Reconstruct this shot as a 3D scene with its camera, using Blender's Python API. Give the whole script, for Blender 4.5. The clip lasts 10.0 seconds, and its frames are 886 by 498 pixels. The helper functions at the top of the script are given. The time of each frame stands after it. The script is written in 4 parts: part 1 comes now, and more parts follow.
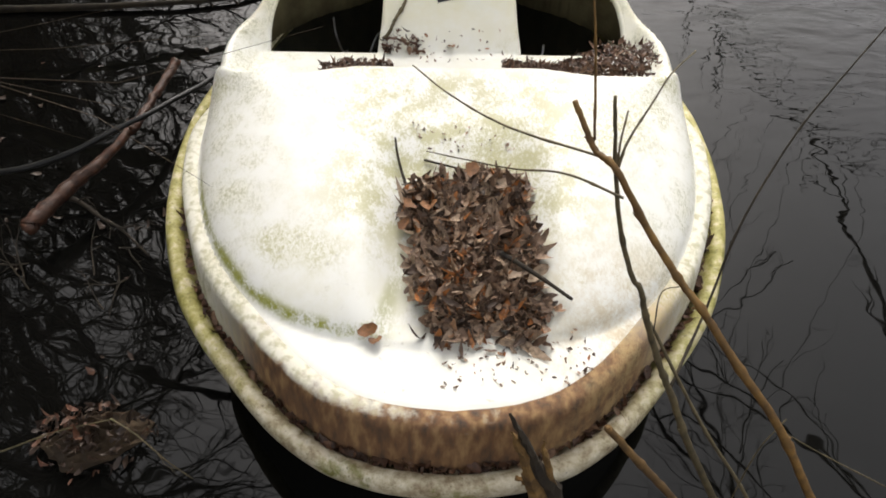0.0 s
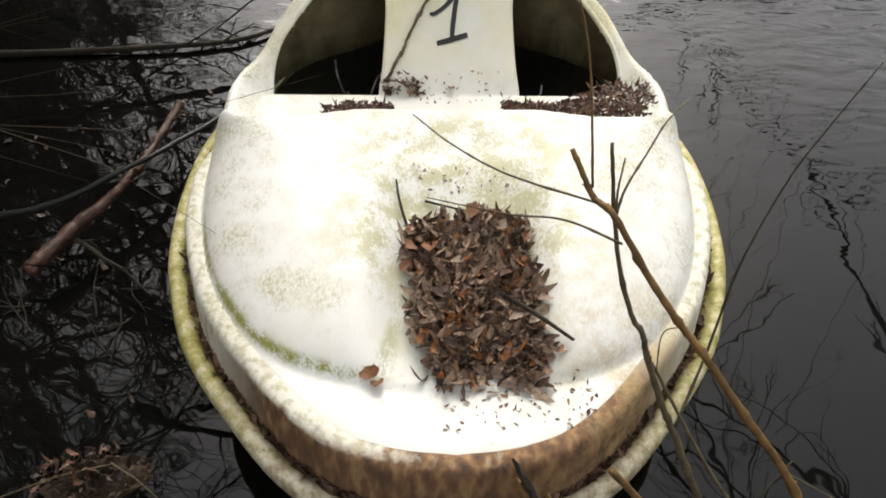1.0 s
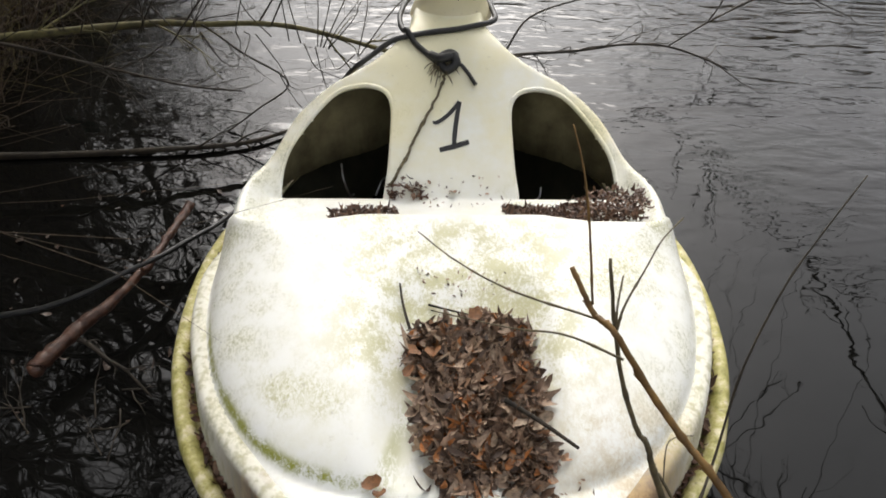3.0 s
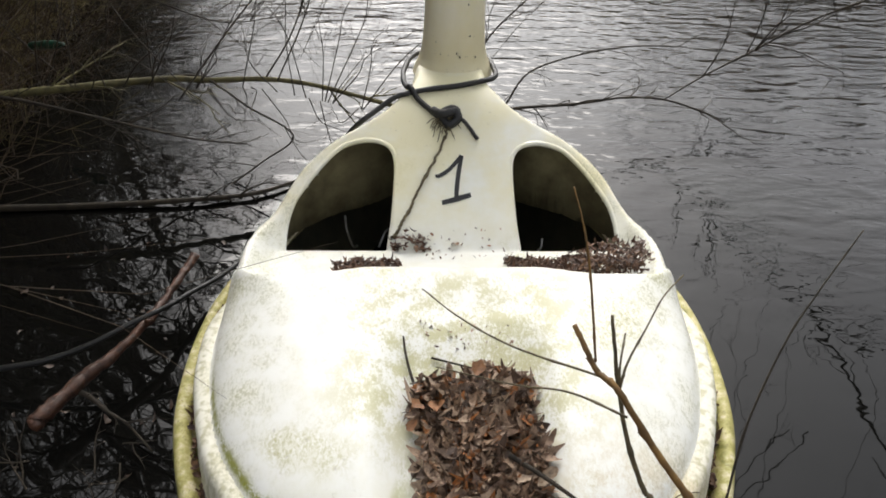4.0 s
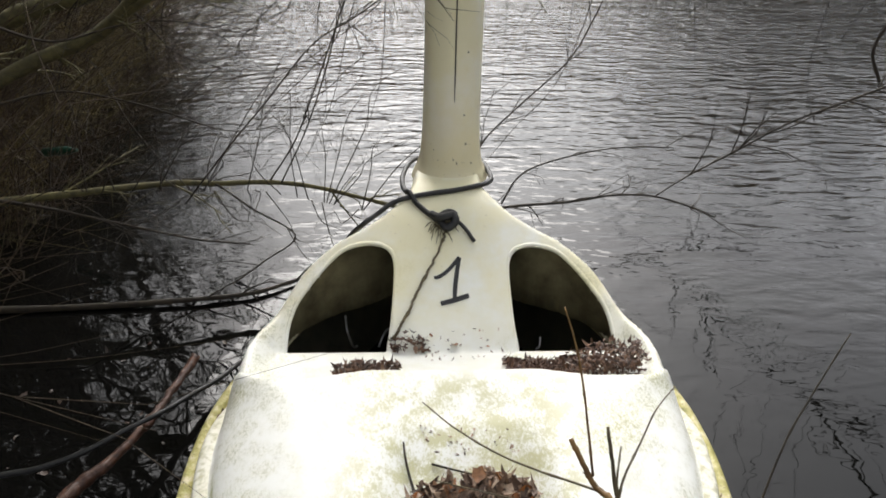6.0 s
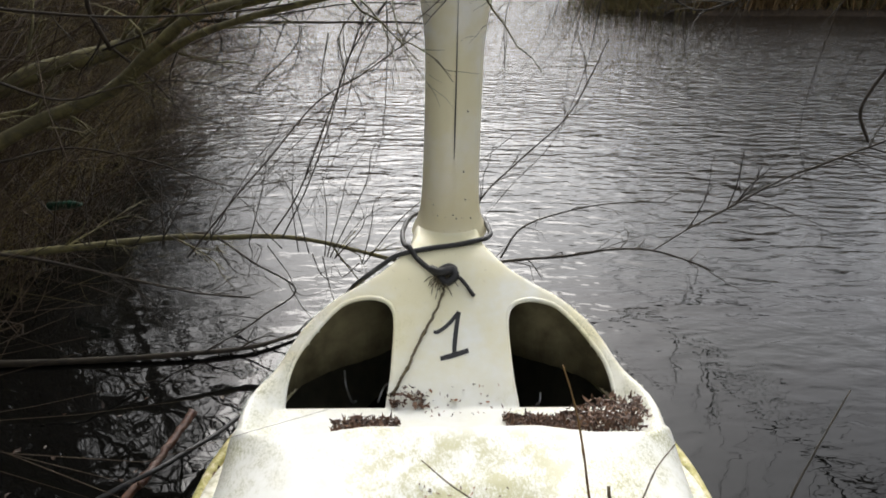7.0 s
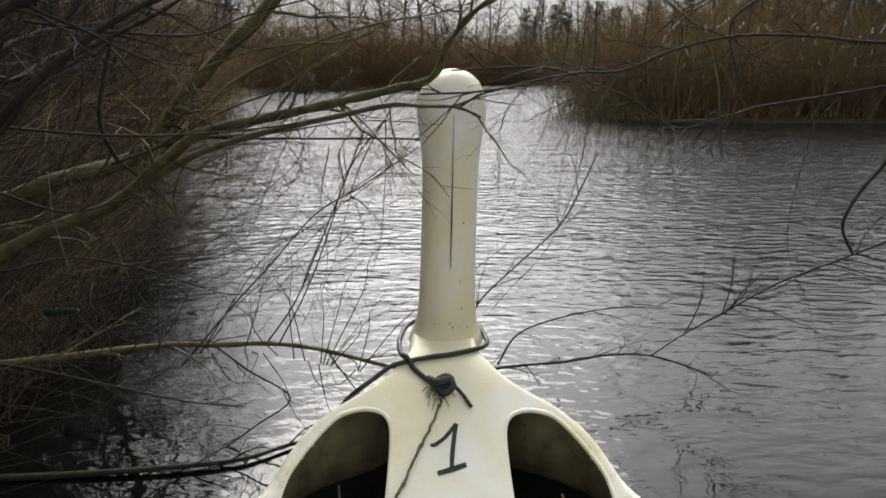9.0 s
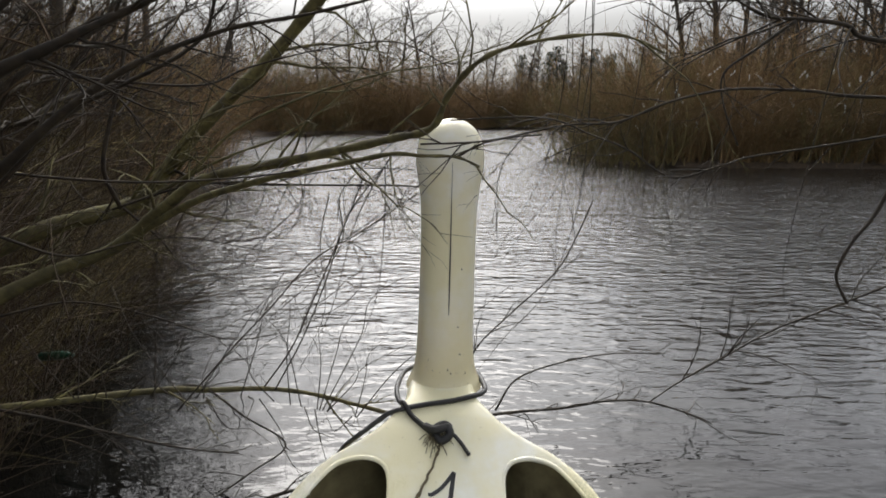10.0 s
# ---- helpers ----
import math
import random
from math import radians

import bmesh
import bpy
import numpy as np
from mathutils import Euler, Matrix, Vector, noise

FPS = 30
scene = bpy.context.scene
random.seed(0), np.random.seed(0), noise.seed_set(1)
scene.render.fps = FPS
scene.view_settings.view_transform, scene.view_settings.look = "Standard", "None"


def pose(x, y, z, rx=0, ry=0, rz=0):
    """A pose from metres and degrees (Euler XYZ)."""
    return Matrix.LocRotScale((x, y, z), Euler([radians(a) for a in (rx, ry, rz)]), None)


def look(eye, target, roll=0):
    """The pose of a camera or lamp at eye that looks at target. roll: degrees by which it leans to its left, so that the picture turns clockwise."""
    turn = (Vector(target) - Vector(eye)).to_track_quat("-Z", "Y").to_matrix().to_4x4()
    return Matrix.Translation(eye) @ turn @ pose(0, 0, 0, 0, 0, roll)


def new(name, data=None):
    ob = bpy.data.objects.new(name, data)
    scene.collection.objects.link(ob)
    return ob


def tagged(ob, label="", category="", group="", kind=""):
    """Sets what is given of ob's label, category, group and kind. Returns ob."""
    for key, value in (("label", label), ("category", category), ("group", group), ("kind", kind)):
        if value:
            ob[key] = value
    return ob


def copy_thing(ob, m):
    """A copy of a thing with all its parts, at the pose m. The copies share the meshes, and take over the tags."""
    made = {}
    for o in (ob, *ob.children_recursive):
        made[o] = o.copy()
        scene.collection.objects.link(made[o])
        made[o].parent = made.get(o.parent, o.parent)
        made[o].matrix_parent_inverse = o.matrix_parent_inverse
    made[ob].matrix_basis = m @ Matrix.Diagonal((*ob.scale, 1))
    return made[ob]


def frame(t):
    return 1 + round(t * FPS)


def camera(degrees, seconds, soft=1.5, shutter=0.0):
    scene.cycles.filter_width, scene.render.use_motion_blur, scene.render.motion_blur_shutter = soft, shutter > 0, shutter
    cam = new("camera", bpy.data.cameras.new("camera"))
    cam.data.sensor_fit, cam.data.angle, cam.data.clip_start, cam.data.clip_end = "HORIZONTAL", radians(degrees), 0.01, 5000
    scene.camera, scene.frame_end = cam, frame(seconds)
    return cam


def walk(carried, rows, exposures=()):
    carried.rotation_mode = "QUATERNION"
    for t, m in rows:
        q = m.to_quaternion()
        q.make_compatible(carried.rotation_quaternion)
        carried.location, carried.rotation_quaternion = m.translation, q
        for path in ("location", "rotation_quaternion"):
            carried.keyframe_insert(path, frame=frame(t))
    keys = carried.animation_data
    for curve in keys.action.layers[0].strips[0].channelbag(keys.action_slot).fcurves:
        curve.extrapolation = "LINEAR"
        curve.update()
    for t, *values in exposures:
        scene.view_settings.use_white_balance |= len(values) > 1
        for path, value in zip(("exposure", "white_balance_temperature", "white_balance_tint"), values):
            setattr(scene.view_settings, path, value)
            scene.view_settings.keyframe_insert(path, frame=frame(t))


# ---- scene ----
cam = camera(67.4, 10.0, soft=1.8)
PATH = [
    (0.0, (0.251, 0.231, 1.601), (0.252, 1.512, 0.065), 1.9),
    (0.5, (0.252, 0.237, 1.611), (0.248, 1.549, 0.101), 1.4),
    (1.0, (0.251, 0.240, 1.619), (0.245, 1.594, 0.147), 1.2),
    (1.5, (0.250, 0.243, 1.631), (0.242, 1.650, 0.210), 1.0),
    (2.0, (0.250, 0.247, 1.642), (0.238, 1.701, 0.269), 0.9),
    (2.5, (0.248, 0.248, 1.652), (0.234, 1.741, 0.322), 1.0),
    (4.0, (0.242, 0.243, 1.685), (0.219, 1.866, 0.516), 0.7),
    (4.5, (0.239, 0.241, 1.697), (0.216, 1.899, 0.580), 0.5),
    (5.0, (0.240, 0.237, 1.710), (0.217, 1.934, 0.652), 0.4),
    (5.5, (0.242, 0.231, 1.730), (0.219, 1.960, 0.725), 0.1),
    (7.0, (0.244, 0.214, 1.757), (0.219, 2.047, 0.956), 0.2),
    (7.5, (0.247, 0.208, 1.767), (0.223, 2.070, 1.035), -0.1),
    (8.0, (0.245, 0.207, 1.780), (0.225, 2.096, 1.123), -0.2),
    (8.5, (0.246, 0.206, 1.789), (0.227, 2.117, 1.200), -0.1),
    (9.0, (0.243, 0.203, 1.798), (0.227, 2.135, 1.279), 0.1),
    (9.5, (0.241, 0.204, 1.804), (0.228, 2.151, 1.348), 0.3),
    (10.0, (0.237, 0.188, 1.818), (0.230, 2.148, 1.422), 0.4),
]
walk(cam, [(t, look(eye, target, roll)) for t, eye, target, roll in PATH],
     exposures=[(0.0, 0.72, 6800, 11), (5.0, 0.72, 6550, 10), (10.0, 0.74, 6500, 10)])

# ---- light: overcast winter sky ----
world = bpy.data.worlds.new("overcast_sky")
scene.world = world
world.use_nodes = True
wn, wl = world.node_tree.nodes, world.node_tree.links
sky = wn.new("ShaderNodeTexSky")
sky.sky_type = "NISHITA"
sky.sun_disc = False
sky.sun_elevation, sky.sun_rotation = radians(45), radians(-4)
sky.dust_density, sky.air_density, sky.ozone_density = 3.2, 1.0, 1.0
hsv = wn.new("ShaderNodeHueSaturation")
hsv.inputs["Saturation"].default_value = 0.22
wl.new(sky.outputs["Color"], hsv.inputs["Color"])
# an overcast sky brightens from the horizon to the zenith
up = wn.new("ShaderNodeSeparateXYZ")
wl.new(wn.new("ShaderNodeTexCoord").outputs["Generated"], up.inputs[0])
grade = wn.new("ShaderNodeMapRange")
grade.interpolation_type = "SMOOTHSTEP"
for sock, value in (("From Min", 0.115), ("From Max", 0.27), ("To Min", 0.29), ("To Max", 1.30)):
    grade.inputs[sock].default_value = value
wl.new(up.outputs["Z"], grade.inputs["Value"])
cloud = wn.new("ShaderNodeMix")
cloud.data_type, cloud.blend_type = "RGBA", "MULTIPLY"
cloud.inputs[0].default_value = 1.0
wl.new(hsv.outputs["Color"], cloud.inputs[6])
wl.new(grade.outputs["Result"], cloud.inputs[7])
wl.new(cloud.outputs[2], wn["Background"].inputs["Color"])
wn["Background"].inputs["Strength"].default_value = 0.145
sun = new("sun", bpy.data.lights.new("sun", "SUN"))
sun.data.energy, sun.data.angle, sun.data.color = 1.2, radians(35), (1.0, 0.97, 0.93)
sun.matrix_world = look((-0.5, 7.1, 7.1), (0, 0, 0))


# ---- materials ----
def mat(name):
    m = bpy.data.materials.new(name)
    m.use_nodes = True
    return m, m.node_tree.nodes, m.node_tree.links, m.node_tree.nodes["Principled BSDF"]


def noise_node(n, l, scale, detail=6.0, rough=0.6, coords=None, distort=0.0):
    t = n.new("ShaderNodeTexNoise")
    t.inputs["Scale"].default_value, t.inputs["Detail"].default_value = scale, detail
    t.inputs["Roughness"].default_value, t.inputs["Distortion"].default_value = rough, distort
    if coords:
        l.new(coords, t.inputs["Vector"])
    return t.outputs["Fac"]


def ramp(n, l, fac, stops):
    r = n.new("ShaderNodeValToRGB")
    el = r.color_ramp.elements
    while len(el) < len(stops):
        el.new(0.5)
    for e, (p, c) in zip(el, stops):
        e.position, e.color = p, (*c, 1) if len(c) == 3 else c
    l.new(fac, r.inputs["Fac"])
    return r.outputs["Color"]


def mix(n, l, fac, a, b, mode="MIX"):
    m = n.new("ShaderNodeMix")
    m.data_type, m.blend_type = "RGBA", mode
    for sock, v in ((m.inputs[0], fac), (m.inputs[6], a), (m.inputs[7], b)):
        if hasattr(v, "links"):
            l.new(v, sock)
        else:
            sock.default_value = v if isinstance(v, float) else (*v, 1)
    return m.outputs[2]


def calc(n, l, op, a, b=0.0, clamp=False):
    m = n.new("ShaderNodeMath")
    m.operation, m.use_clamp = op, clamp
    for sock, v in ((m.inputs[0], a), (m.inputs[1], b)):
        if hasattr(v, "links"):
            l.new(v, sock)
        else:
            sock.default_value = v
    return m.outputs[0]


def step(n, l, v, lo, hi):
    m = n.new("ShaderNodeMapRange")
    m.interpolation_type = "SMOOTHSTEP"
    m.inputs["From Min"].default_value, m.inputs["From Max"].default_value = lo, hi
    l.new(v, m.inputs["Value"])
    return m.outputs["Result"]


def bump(n, l, bsdf, fac, strength, dist=0.01):
    b = n.new("ShaderNodeBump")
    b.inputs["Strength"].default_value, b.inputs["Distance"].default_value = strength, dist
    l.new(fac, b.inputs["Height"])
    l.new(b.outputs["Normal"], bsdf.inputs["Normal"])


def simple(name, dark, light, scale, rough=0.8, bump_strength=0.4, dist=0.004, metal=0.0):
    m, n, l, b = mat(name)
    co = n.new("ShaderNodeTexCoord").outputs["Object"]
    f = noise_node(n, l, scale, coords=co)
    g = noise_node(n, l, scale * 0.13, coords=co)
    c = ramp(n, l, f, [(0.3, dark), (0.72, light)])
    c = mix(n, l, step(n, l, g, 0.35, 0.65), c, mix(n, l, 0.5, c, dark))
    l.new(c, b.inputs["Base Color"])
    b.inputs["Roughness"].default_value, b.inputs["Metallic"].default_value = rough, metal
    bump(n, l, b, f, bump_strength, dist)
    return m


def gelcoat(name, base, algae, stain):
    """Weathered white gelcoat; algae is an amount, stain the height of the tide mark."""
    m, n, l, b = mat(name)
    tc = n.new("ShaderNodeTexCoord").outputs["Object"]
    sep = n.new("ShaderNodeSeparateXYZ")
    l.new(tc, sep.inputs[0])
    x, y, z = sep.outputs
    big = noise_node(n, l, 3.2, 5, 0.62, tc)
    mid = noise_node(n, l, 14, 6, 0.65, tc)
    strokes = n.new("ShaderNodeMapping")
    strokes.inputs["Rotation"].default_value = (0, 0, 0.5)
    strokes.inputs["Scale"].default_value = (1.0, 0.55, 0.8)
    l.new(tc, strokes.inputs["Vector"])
    fine = noise_node(n, l, 170, 5, 0.75, strokes.outputs[0], 0.8)
    col = mix(n, l, step(n, l, mid, 0.35, 0.7), base, tuple(v * k for v, k in zip(base, (0.95, 0.94, 0.88))))
    # green film in blotches with a scratchy grain
    film = calc(n, l, "MULTIPLY", step(n, l, big, 0.49, 0.66), step(n, l, fine, 0.40, 0.62))
    film = calc(n, l, "MULTIPLY", film, calc(n, l, "MULTIPLY", step(n, l, y, 0.92, 1.1), step(n, l, y, 2.35, 1.9)))
    dish = calc(n, l, "MULTIPLY", step(n, l, calc(n, l, "ABSOLUTE", calc(n, l, "SUBTRACT", x, 0.02)), 0.40, 0.17),
                calc(n, l, "MULTIPLY", step(n, l, y, 1.05, 1.25), step(n, l, y, 1.69, 1.6)))
    film2 = calc(n, l, "MULTIPLY", calc(n, l, "MULTIPLY", dish, 0.85), step(n, l, calc(n, l, "ADD", calc(n, l, "MULTIPLY", mid, 0.5), calc(n, l, "MULTIPLY", fine, 0.5)), 0.455, 0.56))
    film = calc(n, l, "MAXIMUM", film, film2)
    yellow = calc(n, l, "MULTIPLY", step(n, l, y, 1.9, 2.1), step(n, l, big, 0.25, 0.6))
    col = mix(n, l, calc(n, l, "MULTIPLY", yellow, 0.75), col, (0.76, 0.69, 0.40))
    col = mix(n, l, calc(n, l, "MULTIPLY", film, algae, True), col, (0.40, 0.375, 0.10))
    if not stain:
        # yellowed lower neck with dirt near its foot
        foot = calc(n, l, "MULTIPLY", step(n, l, calc(n, l, "ADD", z, calc(n, l, "MULTIPLY", big, 0.35)), 1.42, 0.98), 0.6)
        col = mix(n, l, foot, col, (0.66, 0.58, 0.36))
        spots = calc(n, l, "MULTIPLY", step(n, l, noise_node(n, l, 75, 3, 0.6, tc), 0.66, 0.74), step(n, l, z, 1.0, 0.85))
        col = mix(n, l, calc(n, l, "MULTIPLY", spots, 0.6), col, (0.12, 0.09, 0.05))
    if stain:
        # tannin tide mark on the stern skirt
        edge = calc(n, l, "ADD", z, calc(n, l, "MULTIPLY", calc(n, l, "SUBTRACT", mid, 0.5), 0.05))
        edge = calc(n, l, "ADD", edge, calc(n, l, "MULTIPLY", calc(n, l, "SUBTRACT", x, 0.0), -0.045))
        streak = n.new("ShaderNodeTexNoise")
        streak.inputs["Scale"].default_value, streak.inputs["Detail"].default_value = 1.0, 5.0
        mp = n.new("ShaderNodeMapping")
        mp.inputs["Scale"].default_value = (48, 48, 11)
        l.new(tc, mp.inputs["Vector"])
        l.new(mp.outputs[0], streak.inputs["Vector"])
        tide = calc(n, l, "MULTIPLY", step(n, l, edge, stain, stain - 0.014), step(n, l, y, 1.12, 0.9))
        brown = ramp(n, l, streak.outputs["Fac"], [(0.26, (0.03, 0.011, 0.004)), (0.5, (0.16, 0.068, 0.020)), (0.76, (0.40, 0.24, 0.095))])
        col = mix(n, l, calc(n, l, "MULTIPLY", tide, 0.95), col, brown)
        if stain > 0.46:
            run = calc(n, l, "MULTIPLY", step(n, l, streak.outputs["Fac"], 0.46, 0.66), calc(n, l, "SUBTRACT", 1.0, tide))
            col = mix(n, l, calc(n, l, "MULTIPLY", run, 0.65), col, (0.36, 0.34, 0.17))
        # algae crease round the foot of the raised deck
        crease = calc(n, l, "MULTIPLY", step(n, l, calc(n, l, "ABSOLUTE", calc(n, l, "SUBTRACT", z, 0.486)), 0.016, 0.002),
                      calc(n, l, "MULTIPLY", step(n, l, x, -0.05, -0.2), step(n, l, y, 1.45, 1.3)))
        col = mix(n, l, calc(n, l, "MULTIPLY", crease, step(n, l, calc(n, l, "ADD", calc(n, l, "MULTIPLY", mid, 0.5), calc(n, l, "MULTIPLY", fine, 0.5)), 0.42, 0.54)), col, (0.30, 0.31, 0.04))
        # tan wash spreading from the stain onto the ledge
        wash = calc(n, l, "MULTIPLY", calc(n, l, "MULTIPLY", step(n, l, x, 0.08, 0.38), step(n, l, y, 1.22, 0.98)), step(n, l, calc(n, l, "ADD", calc(n, l, "MULTIPLY", mid, 0.6), calc(n, l, "MULTIPLY", fine, 0.4)), 0.4, 0.62))
        col = mix(n, l, calc(n, l, "MULTIPLY", wash, 0.7), col, (0.50, 0.36, 0.17))
        # grey scratchy film on the dome's flanks
        flank = calc(n, l, "MULTIPLY", step(n, l, calc(n, l, "ABSOLUTE", x), 0.30, 0.52), calc(n, l, "MULTIPLY", step(n, l, fine, 0.47, 0.58), step(n, l, mid, 0.40, 0.6)))
        col = mix(n, l, calc(n, l, "MULTIPLY", flank, 0.55), col, (0.36, 0.36, 0.22))
        grime = calc(n, l, "MULTIPLY", step(n, l, noise_node(n, l, 60, 4, 0.6, tc), 0.62, 0.72), step(n, l, big, 0.45, 0.6))
        col = mix(n, l, calc(n, l, "MULTIPLY", grime, 0.35), col, (0.28, 0.25, 0.18))
    l.new(col, b.inputs["Base Color"])
    b.inputs["Roughness"].default_value = 0.42 if stain < 0.46 else 0.75
    b.inputs["Specular IOR Level"].default_value = 0.35
    bump(n, l, b, calc(n, l, "ADD", fine, calc(n, l, "MULTIPLY", mid, 2.0)), 0.12, 0.003)
    return m


M_SHELL = gelcoat("weathered_white_gelcoat", (0.82, 0.82, 0.76), 0.75, 0.44)
M_SKIRT = gelcoat("tide_marked_gelcoat", (0.74, 0.72, 0.62), 0.85, 0.483)
M_NECK = gelcoat("ivory_gelcoat", (0.88, 0.87, 0.83), 0.15, 0.0)
M_FIBRE = simple("raw_fibreglass", (0.08, 0.065, 0.03), (0.26, 0.22, 0.11), 12, 0.75, 0.5)
M_RIM, n, l, b = mat("algae_mottled_rim")
tc = n.new("ShaderNodeTexCoord").outputs["Object"]
f1, f2, f3 = noise_node(n, l, 5, 6, 0.7, tc), noise_node(n, l, 28, 6, 0.7, tc), noise_node(n, l, 120, 4, 0.7, tc)
sep = n.new("ShaderNodeSeparateXYZ")
l.new(tc, sep.inputs[0])
c = ramp(n, l, f2, [(0.33, (0.20, 0.19, 0.035)), (0.5, (0.42, 0.38, 0.13)), (0.66, (0.66, 0.60, 0.40))])
pale = ramp(n, l, f2, [(0.35, (0.22, 0.16, 0.09)), (0.5, (0.50, 0.44, 0.30)), (0.64, (0.68, 0.63, 0.50))])
c = mix(n, l, step(n, l, calc(n, l, "ADD", sep.outputs["Y"], calc(n, l, "MULTIPLY", f1, 0.4)), 1.25, 0.95), c, pale)
c = mix(n, l, step(n, l, f1, 0.54, 0.66), c, (0.16, 0.16, 0.03))
c = mix(n, l, calc(n, l, "MULTIPLY", step(n, l, f3, 0.58, 0.68), 0.7), c, (0.10, 0.07, 0.03))
l.new(c, b.inputs["Base Color"])
b.inputs["Roughness"].default_value = 0.6
bump(n, l, b, f2, 0.35, 0.004)
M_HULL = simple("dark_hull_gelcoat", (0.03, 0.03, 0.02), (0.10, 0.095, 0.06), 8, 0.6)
M_ROPE = simple("black_rubber_rope", (0.006, 0.006, 0.006), (0.025, 0.024, 0.022), 90, 0.5, 0.5)
M_PAINT = simple("black_paint", (0.006, 0.006, 0.006), (0.02, 0.02, 0.02), 60, 0.5, 0.2)
M_STEEL = simple("galvanised_steel", (0.3, 0.3, 0.3), (0.65, 0.65, 0.65), 40, 0.35, 0.1, 0.002, 1.0)
M_BARK = simple("mossy_willow_bark", (0.04, 0.033, 0.016), (0.20, 0.175, 0.065), 22, 0.85, 0.8)
M_TWIG = simple("dark_wet_twig", (0.010, 0.007, 0.004), (0.052, 0.037, 0.019), 30, 0.85, 0.5)
M_YOUNG = simple("ochre_young_bark", (0.07, 0.036, 0.010), (0.30, 0.165, 0.04), 40, 0.6, 0.5)
M_GREYBARK = simple("grey_green_bark", (0.045, 0.036, 0.018), (0.18, 0.14, 0.065), 45, 0.7, 0.6)
M_ROT = simple("rotten_wood", (0.03, 0.016, 0.007), (0.30, 0.17, 0.05), 25, 0.9, 1.0, 0.01)
M_LOG = simple("wet_bark_log", (0.018, 0.009, 0.006), (0.17, 0.07, 0.035), 45, 0.5, 0.9, 0.008)
M_BRUSH = simple("brown_winter_twigs", (0.075, 0.044, 0.017), (0.35, 0.215, 0.085), 3, 0.9, 0.0)
M_BRUSH2 = simple("olive_winter_twigs", (0.055, 0.046, 0.017), (0.27, 0.205, 0.07), 3, 0.9, 0.0)
M_DARKBRUSH = simple("dark_brown_brushwood", (0.02, 0.013, 0.007), (0.10, 0.062, 0.028), 3, 0.9, 0.0)
M_FARBARK = simple("far_tree_bark", (0.03, 0.024, 0.018), (0.10, 0.08, 0.055), 4, 0.9, 0.3)
M_PINE = simple("pine_needles", (0.012, 0.02, 0.010), (0.045, 0.06, 0.03), 2, 0.9, 0.0)
M_SOIL = simple("leaf_strewn_soil", (0.02, 0.014, 0.009), (0.11, 0.07, 0.035), 9, 0.95, 1.0, 0.03)
M_BOTTLE = simple("green_plastic", (0.0, 0.03, 0.016), (0.005, 0.09, 0.05), 6, 0.3, 0.0)
M_CATKIN = simple("white_catkin", (0.5, 0.5, 0.46), (0.8, 0.8, 0.76), 50, 0.9, 0.0)


def leaf_material(name, stops, rough=0.55):
    m, n, l, b = mat(name)
    rnd = n.new("ShaderNodeNewGeometry").outputs["Random Per Island"]
    co = n.new("ShaderNodeTexCoord").outputs["Object"]
    c = ramp(n, l, rnd, stops)
    f = noise_node(n, l, 140, coords=co)
    c = mix(n, l, step(n, l, f, 0.4, 0.7), c, mix(n, l, 0.55, c, (0.03, 0.018, 0.01)))
    l.new(c, b.inputs["Base Color"])
    b.inputs["Roughness"].default_value = rough
    bump(n, l, b, f, 0.4, 0.003)
    return m


M_LEAF = leaf_material("dead_leaves", [(0.0, (0.05, 0.030, 0.019)), (0.35, (0.17, 0.105, 0.068)), (0.65, (0.33, 0.22, 0.145)),
                                       (0.86, (0.47, 0.35, 0.24)), (0.95, (0.40, 0.15, 0.04))])
M_WETLEAF = leaf_material("sodden_leaves", [(0.0, (0.02, 0.012, 0.008)), (0.7, (0.07, 0.04, 0.025)), (1.0, (0.16, 0.06, 0.03))])
M_MOULD = leaf_material("leaf_mould", [(0.0, (0.035, 0.017, 0.010)), (0.6, (0.13, 0.062, 0.034)), (0.92, (0.22, 0.12, 0.065)), (1.0, (0.2, 0.12, 0.07))])
M_COPPER = leaf_material("copper_leaf", [(0.0, (0.20, 0.085, 0.03)), (1.0, (0.27, 0.12, 0.045))])

# dark peaty water, glossy, with wind ripples
M_WATER, n, l, b = mat("dark_pond_water")
geo = n.new("ShaderNodeNewGeometry").outputs["Position"]
mp = n.new("ShaderNodeMapping")
mp.inputs["Scale"].default_value = (0.45, 1.0, 1.0)
l.new(geo, mp.inputs["Vector"])
sep = n.new("ShaderNodeSeparateXYZ")
l.new(geo, sep.inputs[0])
rip = noise_node(n, l, 9.0, 2, 0.45, mp.outputs[0], 0.3)
swell = noise_node(n, l, 1.6, 2, 0.5, mp.outputs[0])
small = noise_node(n, l, 26.0, 1, 0.5, mp.outputs[0])
calm = noise_node(n, l, 7.0, 1, 0.4, geo)
gusts = step(n, l, noise_node(n, l, 0.35, 2, 0.5, geo), 0.3, 0.65)
wind = calc(n, l, "MULTIPLY", step(n, l, calc(n, l, "ADD", sep.outputs["Y"], calc(n, l, "MULTIPLY", sep.outputs["X"], 0.45)), 1.9, 6.5),
            calc(n, l, "ADD", calc(n, l, "ADD", calc(n, l, "MULTIPLY", gusts, 0.5), 0.65), calc(n, l, "MULTIPLY", step(n, l, sep.outputs["Y"], 4.0, 12.0), 1.1)))
